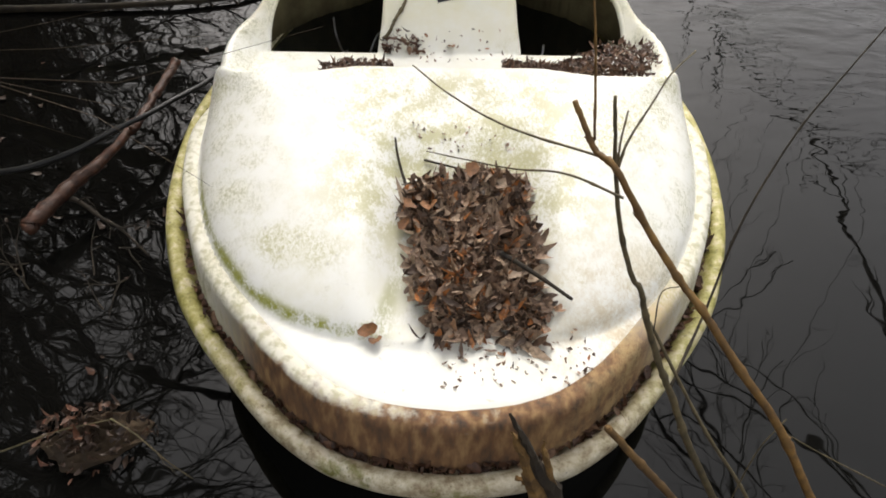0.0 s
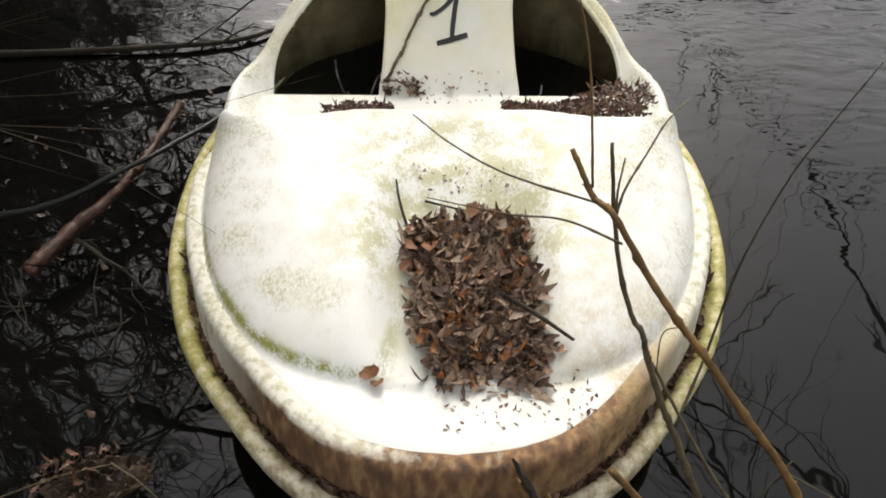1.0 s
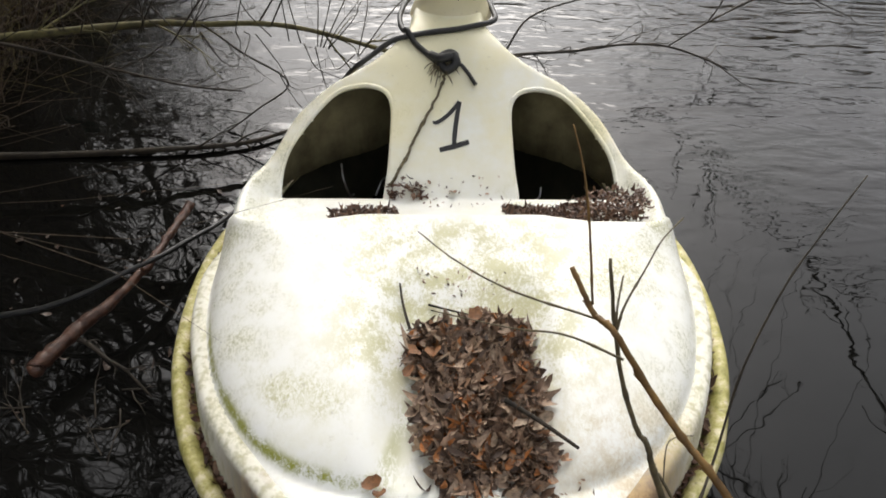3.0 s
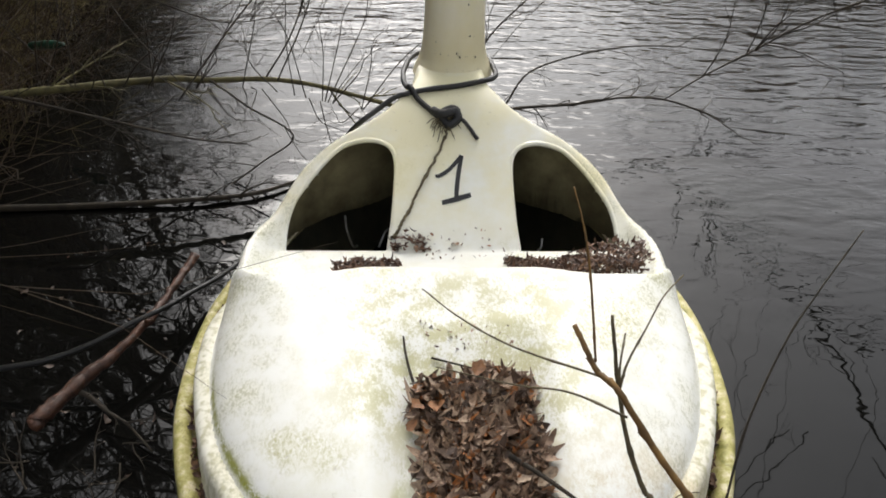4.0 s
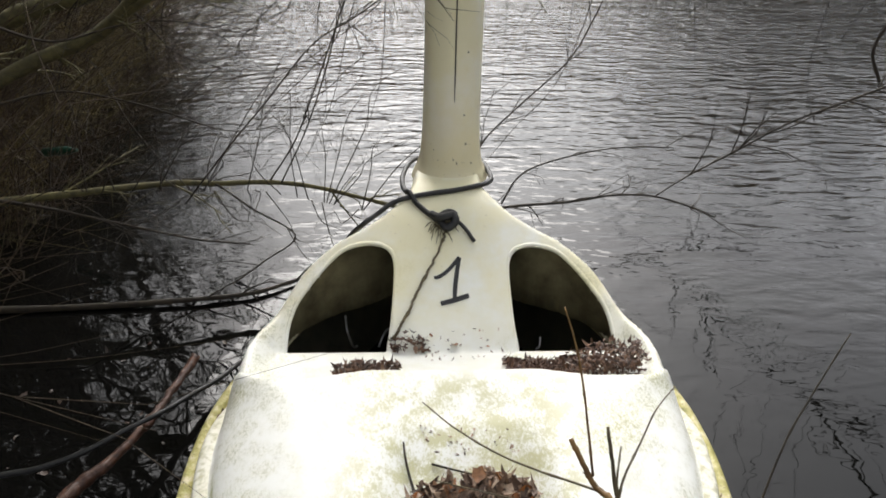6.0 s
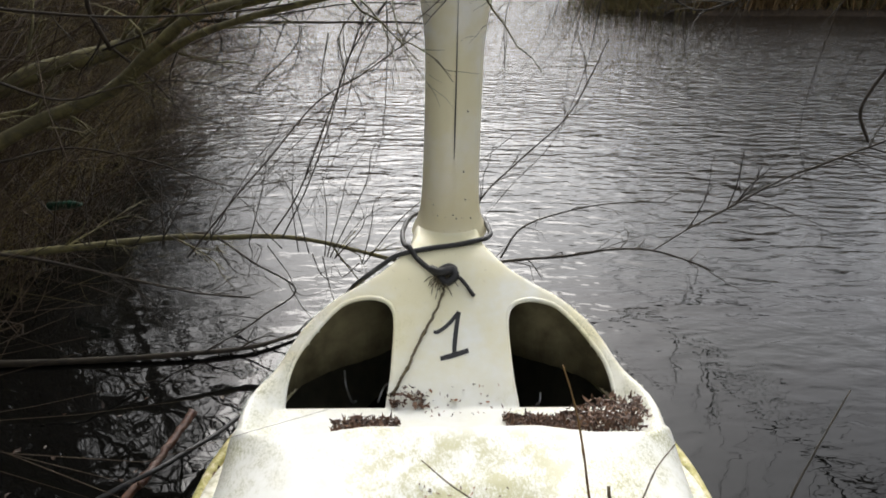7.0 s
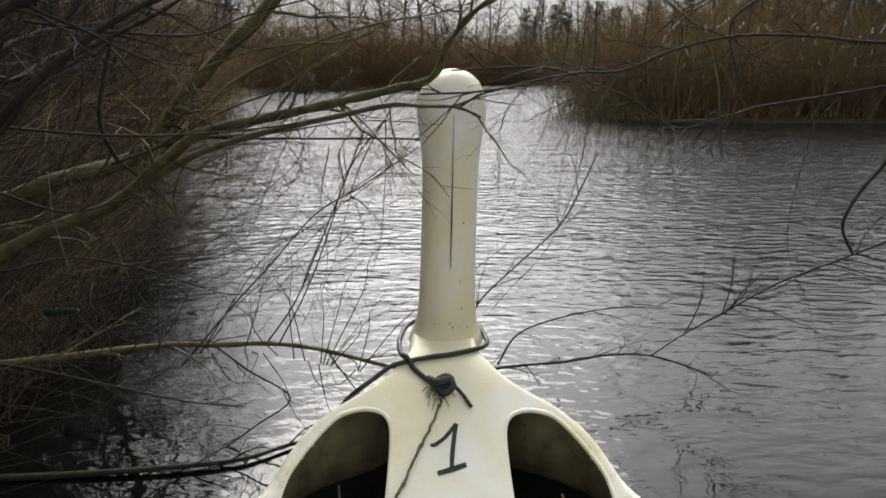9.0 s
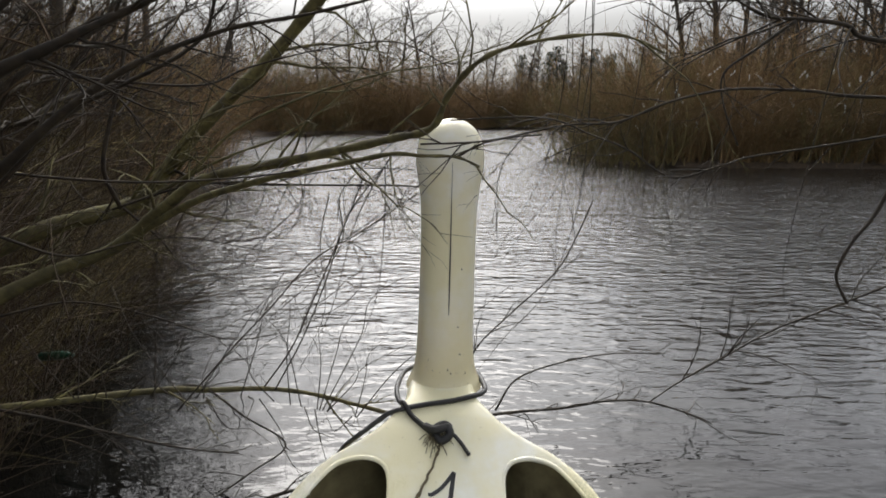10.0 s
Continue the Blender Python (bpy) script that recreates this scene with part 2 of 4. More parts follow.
rough = calc(n, l, "ADD", calc(n, l, "MULTIPLY", rip, 0.024), calc(n, l, "ADD", calc(n, l, "MULTIPLY", swell, 0.03), calc(n, l, "MULTIPLY", small, 0.004)))
height = calc(n, l, "ADD", calc(n, l, "MULTIPLY", rough, wind), calc(n, l, "MULTIPLY", calm, 0.0015))
b.inputs["Base Color"].default_value = (0.004, 0.004, 0.0035, 1)
b.inputs["Roughness"].default_value = 0.02
b.inputs["IOR"].default_value = 1.34
bump(n, l, b, height, 1.0, 1.0)


# ---- mesh helpers ----
class Build:
    """Collects vertices and faces of one mesh."""

    def __init__(self):
        self.v, self.f = [], []

    def tube(self, pts, radii, sides=6, cap=True):
        pts = [Vector(p) for p in pts]
        k = len(pts)
        if not hasattr(radii, "__len__"):
            radii = [radii] * k
        base = len(self.v)
        t = (pts[1] - pts[0]).normalized()
        a = t.orthogonal().normalized()
        for i, p in enumerate(pts):
            t = (pts[min(i + 1, k - 1)] - pts[max(i - 1, 0)]).normalized()
            a = (a - t * a.dot(t)).normalized()
            c = t.cross(a)
            for s in range(sides):
                w = 2 * math.pi * s / sides
                self.v.append(p + (a * math.cos(w) + c * math.sin(w)) * radii[i])
        for i in range(k - 1):
            for s in range(sides):
                q = base + i * sides
                self.f.append((q + s, q + (s + 1) % sides, q + sides + (s + 1) % sides, q + sides + s))
        if cap:
            self.f.append(tuple(base + s for s in reversed(range(sides))))
            self.f.append(tuple(base + (k - 1) * sides + s for s in range(sides)))

    def mesh(self, name, material, smooth=True):
        me = bpy.data.meshes.new(name)
        me.from_pydata([tuple(p) for p in self.v], [], self.f)
        me.materials.append(material)
        me.polygons.foreach_set("use_smooth", [smooth] * len(me.polygons))
        me.update()
        return me


def part(name, data, parent, label=""):
    ob = new(name, data)
    ob.parent = parent
    return tagged(ob, label)


def thing(name, label, category, m=None, group="", kind="", data=None):
    ob = new(name, data)
    if m is not None:
        ob.matrix_world = m
    return tagged(ob, label, category, group, kind)


def spline(pts, per=6):
    """Catmull-Rom through the points."""
    p = [Vector(q) for q in pts]
    p = [p[0] * 2 - p[1], *p, p[-1] * 2 - p[-2]]
    out = []
    for i in range(1, len(p) - 2):
        a, b_, c, d = p[i - 1:i + 3]
        for s in range(per):
            t = s / per
            out.append(0.5 * (2 * b_ + (c - a) * t + (2 * a - 5 * b_ + 4 * c - d) * t * t + (3 * b_ - a - 3 * c + d) * t ** 3))
    out.append(p[-2])
    return out


def sstep(lo, hi, v):
    t = np.clip((np.asarray(v, float) - lo) / (hi - lo), 0, 1)
    return t * t * (3 - 2 * t)


def mirrored(half):
    """A closed plan outline from (along, half-width) pairs."""
    s = [(p[1], p[0]) for p in spline([(a, w, 0) for a, w in half], 6)]
    return np.array(s + [(-u, v) for u, v in reversed(s[1:-1])])


def signed(poly, px, py):
    """Distance to a closed outline, positive inside."""
    best, inside = np.full(px.shape, 1e9), np.zeros(px.shape, bool)
    for (x0, y0), (x1, y1) in zip(poly, np.roll(poly, -1, axis=0)):
        dx, dy = x1 - x0, y1 - y0
        t = np.clip(((px - x0) * dx + (py - y0) * dy) / (dx * dx + dy * dy + 1e-12), 0, 1)
        best = np.minimum(best, np.hypot(px - x0 - t * dx, py - y0 - t * dy))
        if dy != 0:
            inside ^= ((y0 > py) != (y1 > py)) & (px < x0 + (py - y0) * dx / dy)
    return np.where(inside, best, -best)


# ---- ground and water ----
POND = np.array([(-1.5, 0.35), (-2.9, 3), (-3.9, 7), (-5.6, 14), (-10, 28), (-17, 45), (-15, 60), (-4, 70), (4, 92), (16, 97), (24, 80),
                 (18, 42), (9, 29), (6.6, 26), (9, 24.6), (17, 24.6), (30, 22), (36, 10), (24, -3), (5, -1.2), (1.8, 0.2), (0.9, 0.5), (-0.5, 0.5)])


def land(px, py):
    d = -signed(POND, px, py)
    up = 0.10 + 0.35 * (1 - np.exp(-np.maximum(d, 0) / 2.5)) + 0.4 * sstep(5, 60, d)
    return np.where(d > 0, np.minimum(up, d * 0.9 - 0.02 + 0.08 * sstep(0, .05, d)), -0.9 * (1 - np.exp(np.minimum(d, 0) / 0.6)) - 0.02)


def ground():
    s = np.sinh(np.linspace(-6.2, 6.2, 190)) / np.sinh(6.2)
    gx, gy = np.meshgrid(s * 900 + 0.3, s * 900 + 2.0)
    gz = land(gx, gy)
    gz = gz + np.where(gz > 0, 0.03 * np.sin(gx * 3.1) * np.cos(gy * 2.3), 0)
    k = len(s)
    q = Build()
    q.v = list(zip(gx.ravel(), gy.ravel(), gz.ravel()))
    q.f = [(j * k + i, j * k + i + 1, (j + 1) * k + i + 1, (j + 1) * k + i) for j in range(k - 1) for i in range(k - 1)]
    thing("ground", "dark leaf-strewn soil of the pond's banks", "ground", kind="structure", data=q.mesh("ground", M_SOIL))
    q = Build()
    q.v = [(-45, -6, 0), (60, -6, 0), (60, 120, 0), (-45, 120, 0)]
    q.f = [(0, 1, 2, 3)]
    thing("water", "dark rippled pond water mirroring the grey sky", "water", kind="structure", data=q.mesh("water", M_WATER, False))


ground()

# ---- the swan pedal boat ----
BOAT = pose(0.303, 0.001, 0, 0, 0, 1.72)
RIM = mirrored([(.68, 0), (.69, .10), (.705, .17), (.74, .26), (.82, .37), (.95, .49), (1.05, .57), (1.16, .635), (1.35, .705), (1.53, .735),
                (1.7, .74), (1.85, .725), (2.1, .665), (2.3, .60), (2.48, .52), (2.7, .40), (2.88, .28), (2.97, .12), (3.0, 0)])
DECK = mirrored([(.92, 0), (.93, .15), (.955, .27), (1.0, .37), (1.09, .465), (1.23, .55), (1.4, .60), (1.6, .63), (1.75, .64), (1.85, .645), (1.95, .632),
                 (2.02, .607), (2.09, .573), (2.15, .542), (2.2, .507), (2.25, .457), (2.3, .392), (2.345, .31), (2.39, .247), (2.45, .2), (2.52, .168), (2.66, .16), (2.8, .12), (2.86, 0)])
HOLE = np.array([(p[0], p[1]) for p in spline([(.52, 1.92, 0), (.515, 1.99, 0), (.497, 2.055, 0), (.462, 2.11, 0), (.418, 2.165, 0), (.365, 2.214, 0), (.31, 2.234, 0), (.258, 2.237, 0),
                                               (.21, 2.22, 0), (.19, 2.18, 0), (.19, 2.09, 0), (.195, 2.005, 0), (.202, 1.92, 0)], 5)])
GROW = sstep(1.92, 2.02, HOLE[:, 1:])
HOLE = HOLE + (HOLE - (.34, 2.03)) * (.03, .035) * GROW
HOLES = ((HOLE - (.52, 1.92)) * (.955, .975) + (.52, 1.92), HOLE * (-1, 1))


def cowl(v):
    s = np.clip(v - 2.3, 0, 0.25)
    return np.where(v < 2.3, .47 + .66 * (v - 1.92), .7208 + .66 * (s - 2 * s * s))


def deck_height(u, v):
    dr, dk = signed(RIM, u, v) - 0.05, signed(DECK, u, v)
    a = np.abs(u)
    ledge = .47 - .09 * sstep(1.5, 1.9, v)
    low = ledge - .006 * sstep(.062, .046, dr)
    # raised deck with two swellings and a hollow between them
    top = .545 + .055 * sstep(.95, 1.6, v)
    lip = 1.68 - .03 * sstep(.2, .4, a) + .06 * sstep(.52, .62, a)
    shelf = .525 - .055 * sstep(0, 1, (v - lip) / (1.92 - lip))
    t = top + (shelf - top) * sstep(-.012, .04, v - lip)
    edge = np.maximum(.553 + .08 * np.clip(v - 1.75, 0, 1), cowl(v))
    front = np.where(v > 1.92, cowl(v), shelf)
    front = front + (edge - front) * sstep(.535, .63, a) * sstep(2.2, 2.0, v)
    t = np.where(v > lip + .04, front, t + (edge - t) * sstep(.54, .62, a) * sstep(1.68, 1.76, v))
    # rounded shoulders, wide over the stern and tight along the cowl
    r = .24 + (.055 - .24) * sstep(1.5, 1.75, v)
    s = np.clip(dk / r, 0, 1)
    z = np.where(dk > 0, low + (t - low) * np.sqrt(np.clip(1 - (1 - s) ** 2, 0, 1)) ** 1.15, low)
    hollow = sstep(.23, .12, np.abs(u - .02)) * sstep(1.50, 1.32, v)
    z = z + (np.minimum(z, .475 + .075 * sstep(.95, 1.5, v)) - z) * hollow
    z = z - .022 * np.exp(-(u / .2) ** 2 - ((v - 1.5) / .11) ** 2)
    for hole in HOLES:
        d = np.clip(-signed(hole, u, v) / .022, 0, 1)
        z = z - np.where(v > 1.935, .0015 * (1 - d) ** 2, 0)
    return z


def on_deck(u, v, lift=0.0):
    return Vector((u, v, float(deck_height(np.array([u]), np.array([v]))[0]) + lift))


def deck_mesh():
    h = .0095
    us, vs = np.arange(-.70, .7001, h), np.arange(.70, 2.97, h)
    gu, gv = np.meshgrid(us, vs)
    # pull the grid onto the openings' edges and the outline
    outlines = [(HOLES[0], -1), (HOLES[1], -1), (RIM, 1)]
    for poly, sign in outlines:
        off = .090 if sign > 0 else 0
        for _ in range(2):
            d = signed(poly, gu, gv) - off
            e = 1e-4
            du = (signed(poly, gu + e, gv) - off - d) / e
            dv = (signed(poly, gu, gv + e) - off - d) / e
            g = np.maximum(np.hypot(du, dv), .3)
            near = np.abs(d) < h * .62
            gu, gv = np.where(near, gu - d * du / g ** 2, gu), np.where(near, gv - d * dv / g ** 2, gv)
    gz = deck_height(gu, gv)
    k, rows = len(us), len(vs)
    cu = (gu[:-1, :-1] + gu[1:, :-1] + gu[:-1, 1:] + gu[1:, 1:]) / 4
    cv = (gv[:-1, :-1] + gv[1:, :-1] + gv[:-1, 1:] + gv[1:, 1:]) / 4
    keep = (signed(RIM, cu, cv) > .090) & (signed(HOLES[0], cu, cv) < 0) & (signed(HOLES[1], cu, cv) < 0)
    q = Build()
    index = {}

    def vert(j, i):
        if (j, i) not in index:
            index[j, i] = len(q.v)
            q.v.append((gu[j, i], gv[j, i], gz[j, i]))
        return index[j, i]

    for j, i in zip(*np.nonzero(keep)):
        q.f.append((vert(j, i), vert(j, i + 1), vert(j + 1, i + 1), vert(j + 1, i)))
    return q.mesh("deck", M_SHELL)


def sweep(outline, profile, name, material):
    """Runs a profile of (outward, height) points round a closed outline."""
    t = np.roll(outline, -1, 0) - np.roll(outline, 1, 0)
    t = t / np.maximum(np.linalg.norm(t, axis=1, keepdims=True), 1e-9)
    nrm = np.stack([t[:, 1], -t[:, 0]], 1)
    probe = outline + nrm * .01
    if signed(outline, probe[:, 0], probe[:, 1]).mean() > 0:
        nrm = -nrm
    q, k, w = Build(), len(outline), len(profile)
    for p, m in zip(outline, nrm):
        for o, z in profile:
            q.v.append((p[0] + m[0] * o, p[1] + m[1] * o, z))
    for i in range(k):
        for j in range(w - 1):
            q.f.append((i * w + j, ((i + 1) % k) * w + j, ((i + 1) % k) * w + j + 1, i * w + j + 1))
    return q.mesh(name, material)


def fix_normals(me):
    bm = bmesh.new()
    bm.from_mesh(me)
    bmesh.ops.remove_doubles(bm, verts=bm.verts, dist=1e-5)
    bmesh.ops.recalc_face_normals(bm, faces=bm.faces)
    bm.to_mesh(me)
    bm.free()
    return me


def swan_boat():
    boat = thing("swan_pedal_boat", "weathered white swan pedal boat with green algae, afloat on dark water", "pedal boat", BOAT)
    deck = part("deck", deck_mesh(), boat, "white gelcoat deck with algae film and brown stain")
    so = deck.modifiers.new("thickness", "SOLIDIFY")
    so.thickness, so.offset = .012, -1
    deck.data.materials.append(M_FIBRE)
    so.material_offset = 1
    skirt = sweep(RIM, [(-.048, 0), (-.053, .25), (-.059, .6), (-.064, .84), (-.070, .94), (-.079, .985), (-.093, 1.0), (-.102, .997), (-.115, .95)], "skirt", M_SKIRT)
    for vert in skirt.vertices:
        vert.co.z = .33 + (.47 - .09 * float(sstep(1.5, 1.9, vert.co.y)) - .33) * vert.co.z
    part("skirt", fix_normals(skirt), boat, "upright skirt of the deck, tide-marked brown at the stern")
    for hole in HOLES:
        c = hole.mean(axis=0)
        ring = []
        for i in range(len(hole)):
            t_ = hole[(i + 1) % len(hole)] - hole[i - 1]
            o_ = np.array([t_[1], -t_[0]]) / max(np.linalg.norm(t_), 1e-6)
            o_ = o_ if np.dot(o_, hole[i] - c) > 0 else -o_
            w_ = hole[i] + o_ * .0045
            ring.append(Vector((w_[0], w_[1], on_deck(*(hole[i] + o_ * .016)).z - .0095)))
        q = Build()
        q.tube(ring + ring[:2], .008, 10, False)
        part("opening_lip", q.mesh("opening_lip", M_SHELL), boat, "rounded lip round the foot-well opening")
    part("rim", fix_normals(sweep(RIM, [(-.056, .318), (-.040, .318), (-.036, .338), (-.028, .350), (-.012, .356), (0, .350), (.007, .335),
                                        (.006, .315), (-.004, .298), (-.02, .288), (-.05, .288), (-.056, .318)], "rim", M_RIM)), boat, "yellow-green algae-covered rubbing rim")
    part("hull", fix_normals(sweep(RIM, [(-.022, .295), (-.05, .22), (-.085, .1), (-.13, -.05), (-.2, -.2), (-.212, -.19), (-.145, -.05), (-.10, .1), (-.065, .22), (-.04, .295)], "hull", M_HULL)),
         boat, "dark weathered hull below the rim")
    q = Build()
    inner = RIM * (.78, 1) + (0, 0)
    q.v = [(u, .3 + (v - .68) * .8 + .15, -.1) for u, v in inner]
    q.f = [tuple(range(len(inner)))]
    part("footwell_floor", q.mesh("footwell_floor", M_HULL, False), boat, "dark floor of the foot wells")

    # neck and head
    rings = [(.765, .150, .150, 2.680), (.79, .143, .140, 2.682), (.815, .127, .128, 2.682), (.86, .116, .120, 2.678), (.95, .109, .115, 2.672), (1.10, .106, .112, 2.665), (1.25, .104, .110, 2.660),
             (1.40, .103, .112, 2.660), (1.50, .106, .118, 2.668), (1.58, .118, .128, 2.68), (1.63, .128, .138, 2.69), (1.68, .129, .142, 2.695), (1.735, .115, .134, 2.695), (1.77, .091, .112, 2.695), (1.792, .062, .08, 2.695), (1.803, .03, .04, 2.695), (1.806, .003, .004, 2.695)]
    zs_, back_ = [ring[0] for ring in rings], [ring[3] - ring[2] for ring in rings]
    q, sides = Build(), 40
    lean = .0205
    for z, a, b_, v in rings:
        for s in range(sides):
            w = 2 * math.pi * s / sides
            q.v.append((.013 + a * math.cos(w) + lean * (z - .8), v + b_ * math.sin(w), z))
    for i in range(len(rings) - 1):
        for s in range(sides):
            q.f.append((i * sides + s, i * sides + (s + 1) % sides, (i + 1) * sides + (s + 1) % sides, (i + 1) * sides + s))
    neck = part("swan_neck", q.mesh("swan_neck", M_NECK), boat, "ivory plastic swan neck and rounded head")
    for u, z in ((.071, 1.262), (.060, 1.04), (-.035, .865), (.022, .872), (.034, .858), (.068, .93), (-.05, .905), (.09, .85)):
        q = Build()
        v = float(np.interp(z, zs_, back_)) + .112 - math.sqrt(max(.112 ** 2 - ((u - .018) * 1.05) ** 2, 0))
        q.tube([(u, v - .002, z - .003), (u + .001, v - .0025, z), (u, v - .002, z + .004)], [.0012, .0028, .001], 6)
        part("speck", q.mesh("speck", M_PAINT), neck, "small dark speck of dirt")
    sub = neck.modifiers.new("smooth", "SUBSURF")
    sub.levels = sub.render_levels = 1
    q = Build()
    pts = [(.025 + .009 * t, float(np.interp(1.09 + .56 * t, zs_, back_)) - .0008, 1.09 + .56 * t) for t in np.linspace(0, 1, 14)]
    q.tube(pts, [.0008 + .0018 * math.sin(math.pi * min(1, t * 1.1) ** .6) for t in np.linspace(0, 1, 14)], 6)
    part("crack", q.mesh("crack", M_PAINT), neck, "long dark split down the neck")
    # painted number
    q = Build()

    def stroke(pts, widths):
        base = len(q.v)
        pts = spline([(u, v, 0) for u, v in pts], 6)
        ws = np.interp(np.linspace(0, 1, len(pts)), np.linspace(0, 1, len(widths)), widths)
        for i, p in enumerate(pts):
            t = (pts[min(i + 1, len(pts) - 1)] - pts[max(i - 1, 0)]).normalized()
            for side in (-1, 1):
                q.v.append(on_deck(p.x - t.y * ws[i] * side, p.y + t.x * ws[i] * side, .0022))
        for i in range(len(pts) - 1):
            q.f.append((base + 2 * i, base + 2 * i + 1, base + 2 * i + 3, base + 2 * i + 2))

    stroke([(-.052, 2.137), (-.037, 2.137), (-.004, 2.158), (.035, 2.198)], [.004, .006, .006, .007])
    stroke([(.035, 2.199), (.025, 2.15), (.018, 2.10), (.016, 2.070)], [.0065, .0075, .0075, .0065])
    stroke([(-.030, 2.056), (.016, 2.067), (.063, 2.080)], [.0065, .008, .007])
    part("painted_number", q.mesh("painted_number", M_PAINT), boat, "hand-painted black number 1")
    # pedal cranks in the foot well
    for pts in ([(-0.384, 2.312, 0.346), (-0.379, 2.291, 0.296), (-0.353, 2.231, 0.267), (-0.334, 2.210, 0.282)], [(-0.197, 2.266, 0.320), (-0.221, 2.257, 0.324), (-0.236, 2.227, 0.322), (-0.253, 2.188, 0.293)], [(0.331, 2.190, 0.331), (0.327, 2.170, 0.306), (0.312, 2.151, 0.305)]):
        q = Build()
        q.tube(spline(pts, 6), .004, 8)
        part("pedal_crank", q.mesh("pedal_crank", M_STEEL), boat, "bent steel pedal crank")
    return boat


swan_boat()


def mooring():
    base = thing("mooring_rope", "black rubber rope knotted round the base of the swan's neck", "rope", BOAT)
    R = .0095

    def piece(name, pts, r):
        q = Build()
        q.tube(spline(pts, 8), r, 10)
        part(name, q.mesh(name, M_ROPE), base)

    piece("loop", [(-.42, 2.54, .50), (-.36, 2.44, .62), (-.305, 2.345, .708), (-.249, 2.375, .740), (-.189, 2.40, .774), (-.13, 2.41, .788), (-.05, 2.428, .795), (.03, 2.446, .798), (.111, 2.47, .806), (.152, 2.52, .797),
                   (.167, 2.60, .79), (.13, 2.76, .80), (0, 2.85, .80), (-.13, 2.78, .79), (-.168, 2.66, .777), (-.168, 2.56, .772), (-.152, 2.47, .782), (-.138, 2.418, .804), on_deck(-.11, 2.38, R), on_deck(-.06, 2.332, R), on_deck(-.035, 2.31, R)], R)
    piece("knot", [on_deck(-.06, 2.335, .012), on_deck(-.03, 2.305, .032), on_deck(.0, 2.305, .038), on_deck(.02, 2.325, .02), on_deck(.0, 2.34, .012), on_deck(-.03, 2.32, .012), on_deck(-.008, 2.287, .012), on_deck(.024, 2.297, .026), on_deck(.012, 2.315, .036)], .0145)
    piece("tail", [on_deck(.01, 2.305, .02), on_deck(.036, 2.297, .022), on_deck(.064, 2.276, .012), on_deck(.078, 2.258, .009), on_deck(.088, 2.246, .008)], .0068)
    return base


mooring()


# ---- leaves ----
def add_leaf(q, m, length, width, curl, rng, twisted=1.3):
    """A pointed, curled, cupped leaf."""
    n_, base = 5, len(q.v)
    twist, cup = rng.gauss(0, twisted), rng.uniform(-.5, 1.1)
    for i in range(n_ + 1):
        t = i / n_
        w = width * math.sin(math.pi * min(max(t * .92 + .06, 0), 1)) ** .8 * rng.uniform(.7, 1.15)
        bend = curl * (t - .3) ** 2 * length
        tw = twist * (t - .5)
        for s in (-1, 0, 1):
            h = abs(s) * w * cup + rng.uniform(-.12, .12) * width
            q.v.append(m @ Vector((s * w * math.cos(tw) - h * math.sin(tw), (t - .5) * length, bend + h * math.cos(tw) + s * w * math.sin(tw))))
    for i in range(n_):
        for s in range(2):
            a = base + i * 3 + s
            q.f.append((a, a + 1, a + 4, a + 3))


def litter(name, label, spots, material=M_LEAF, size=(.02, .055), seed=1, parent_pose=BOAT):
    """Heaped leaves at (u, v, z, tilt) spots."""
    rng = random.Random(seed)
    q = Build()
    for u, v, z, tilt in spots:
        ln = rng.uniform(*size)
        m = Matrix.Translation((u, v, z)) @ Euler((rng.gauss(0, tilt), rng.gauss(0, tilt), rng.uniform(0, 6.28))).to_matrix().to_4x4()
        add_leaf(q, m, ln, ln * rng.uniform(.12, .30), rng.uniform(-1.6, 2.2), rng, 1.2)
    return thing(name, label, "leaves", parent_pose, kind="stuff", data=q.mesh(name, material))


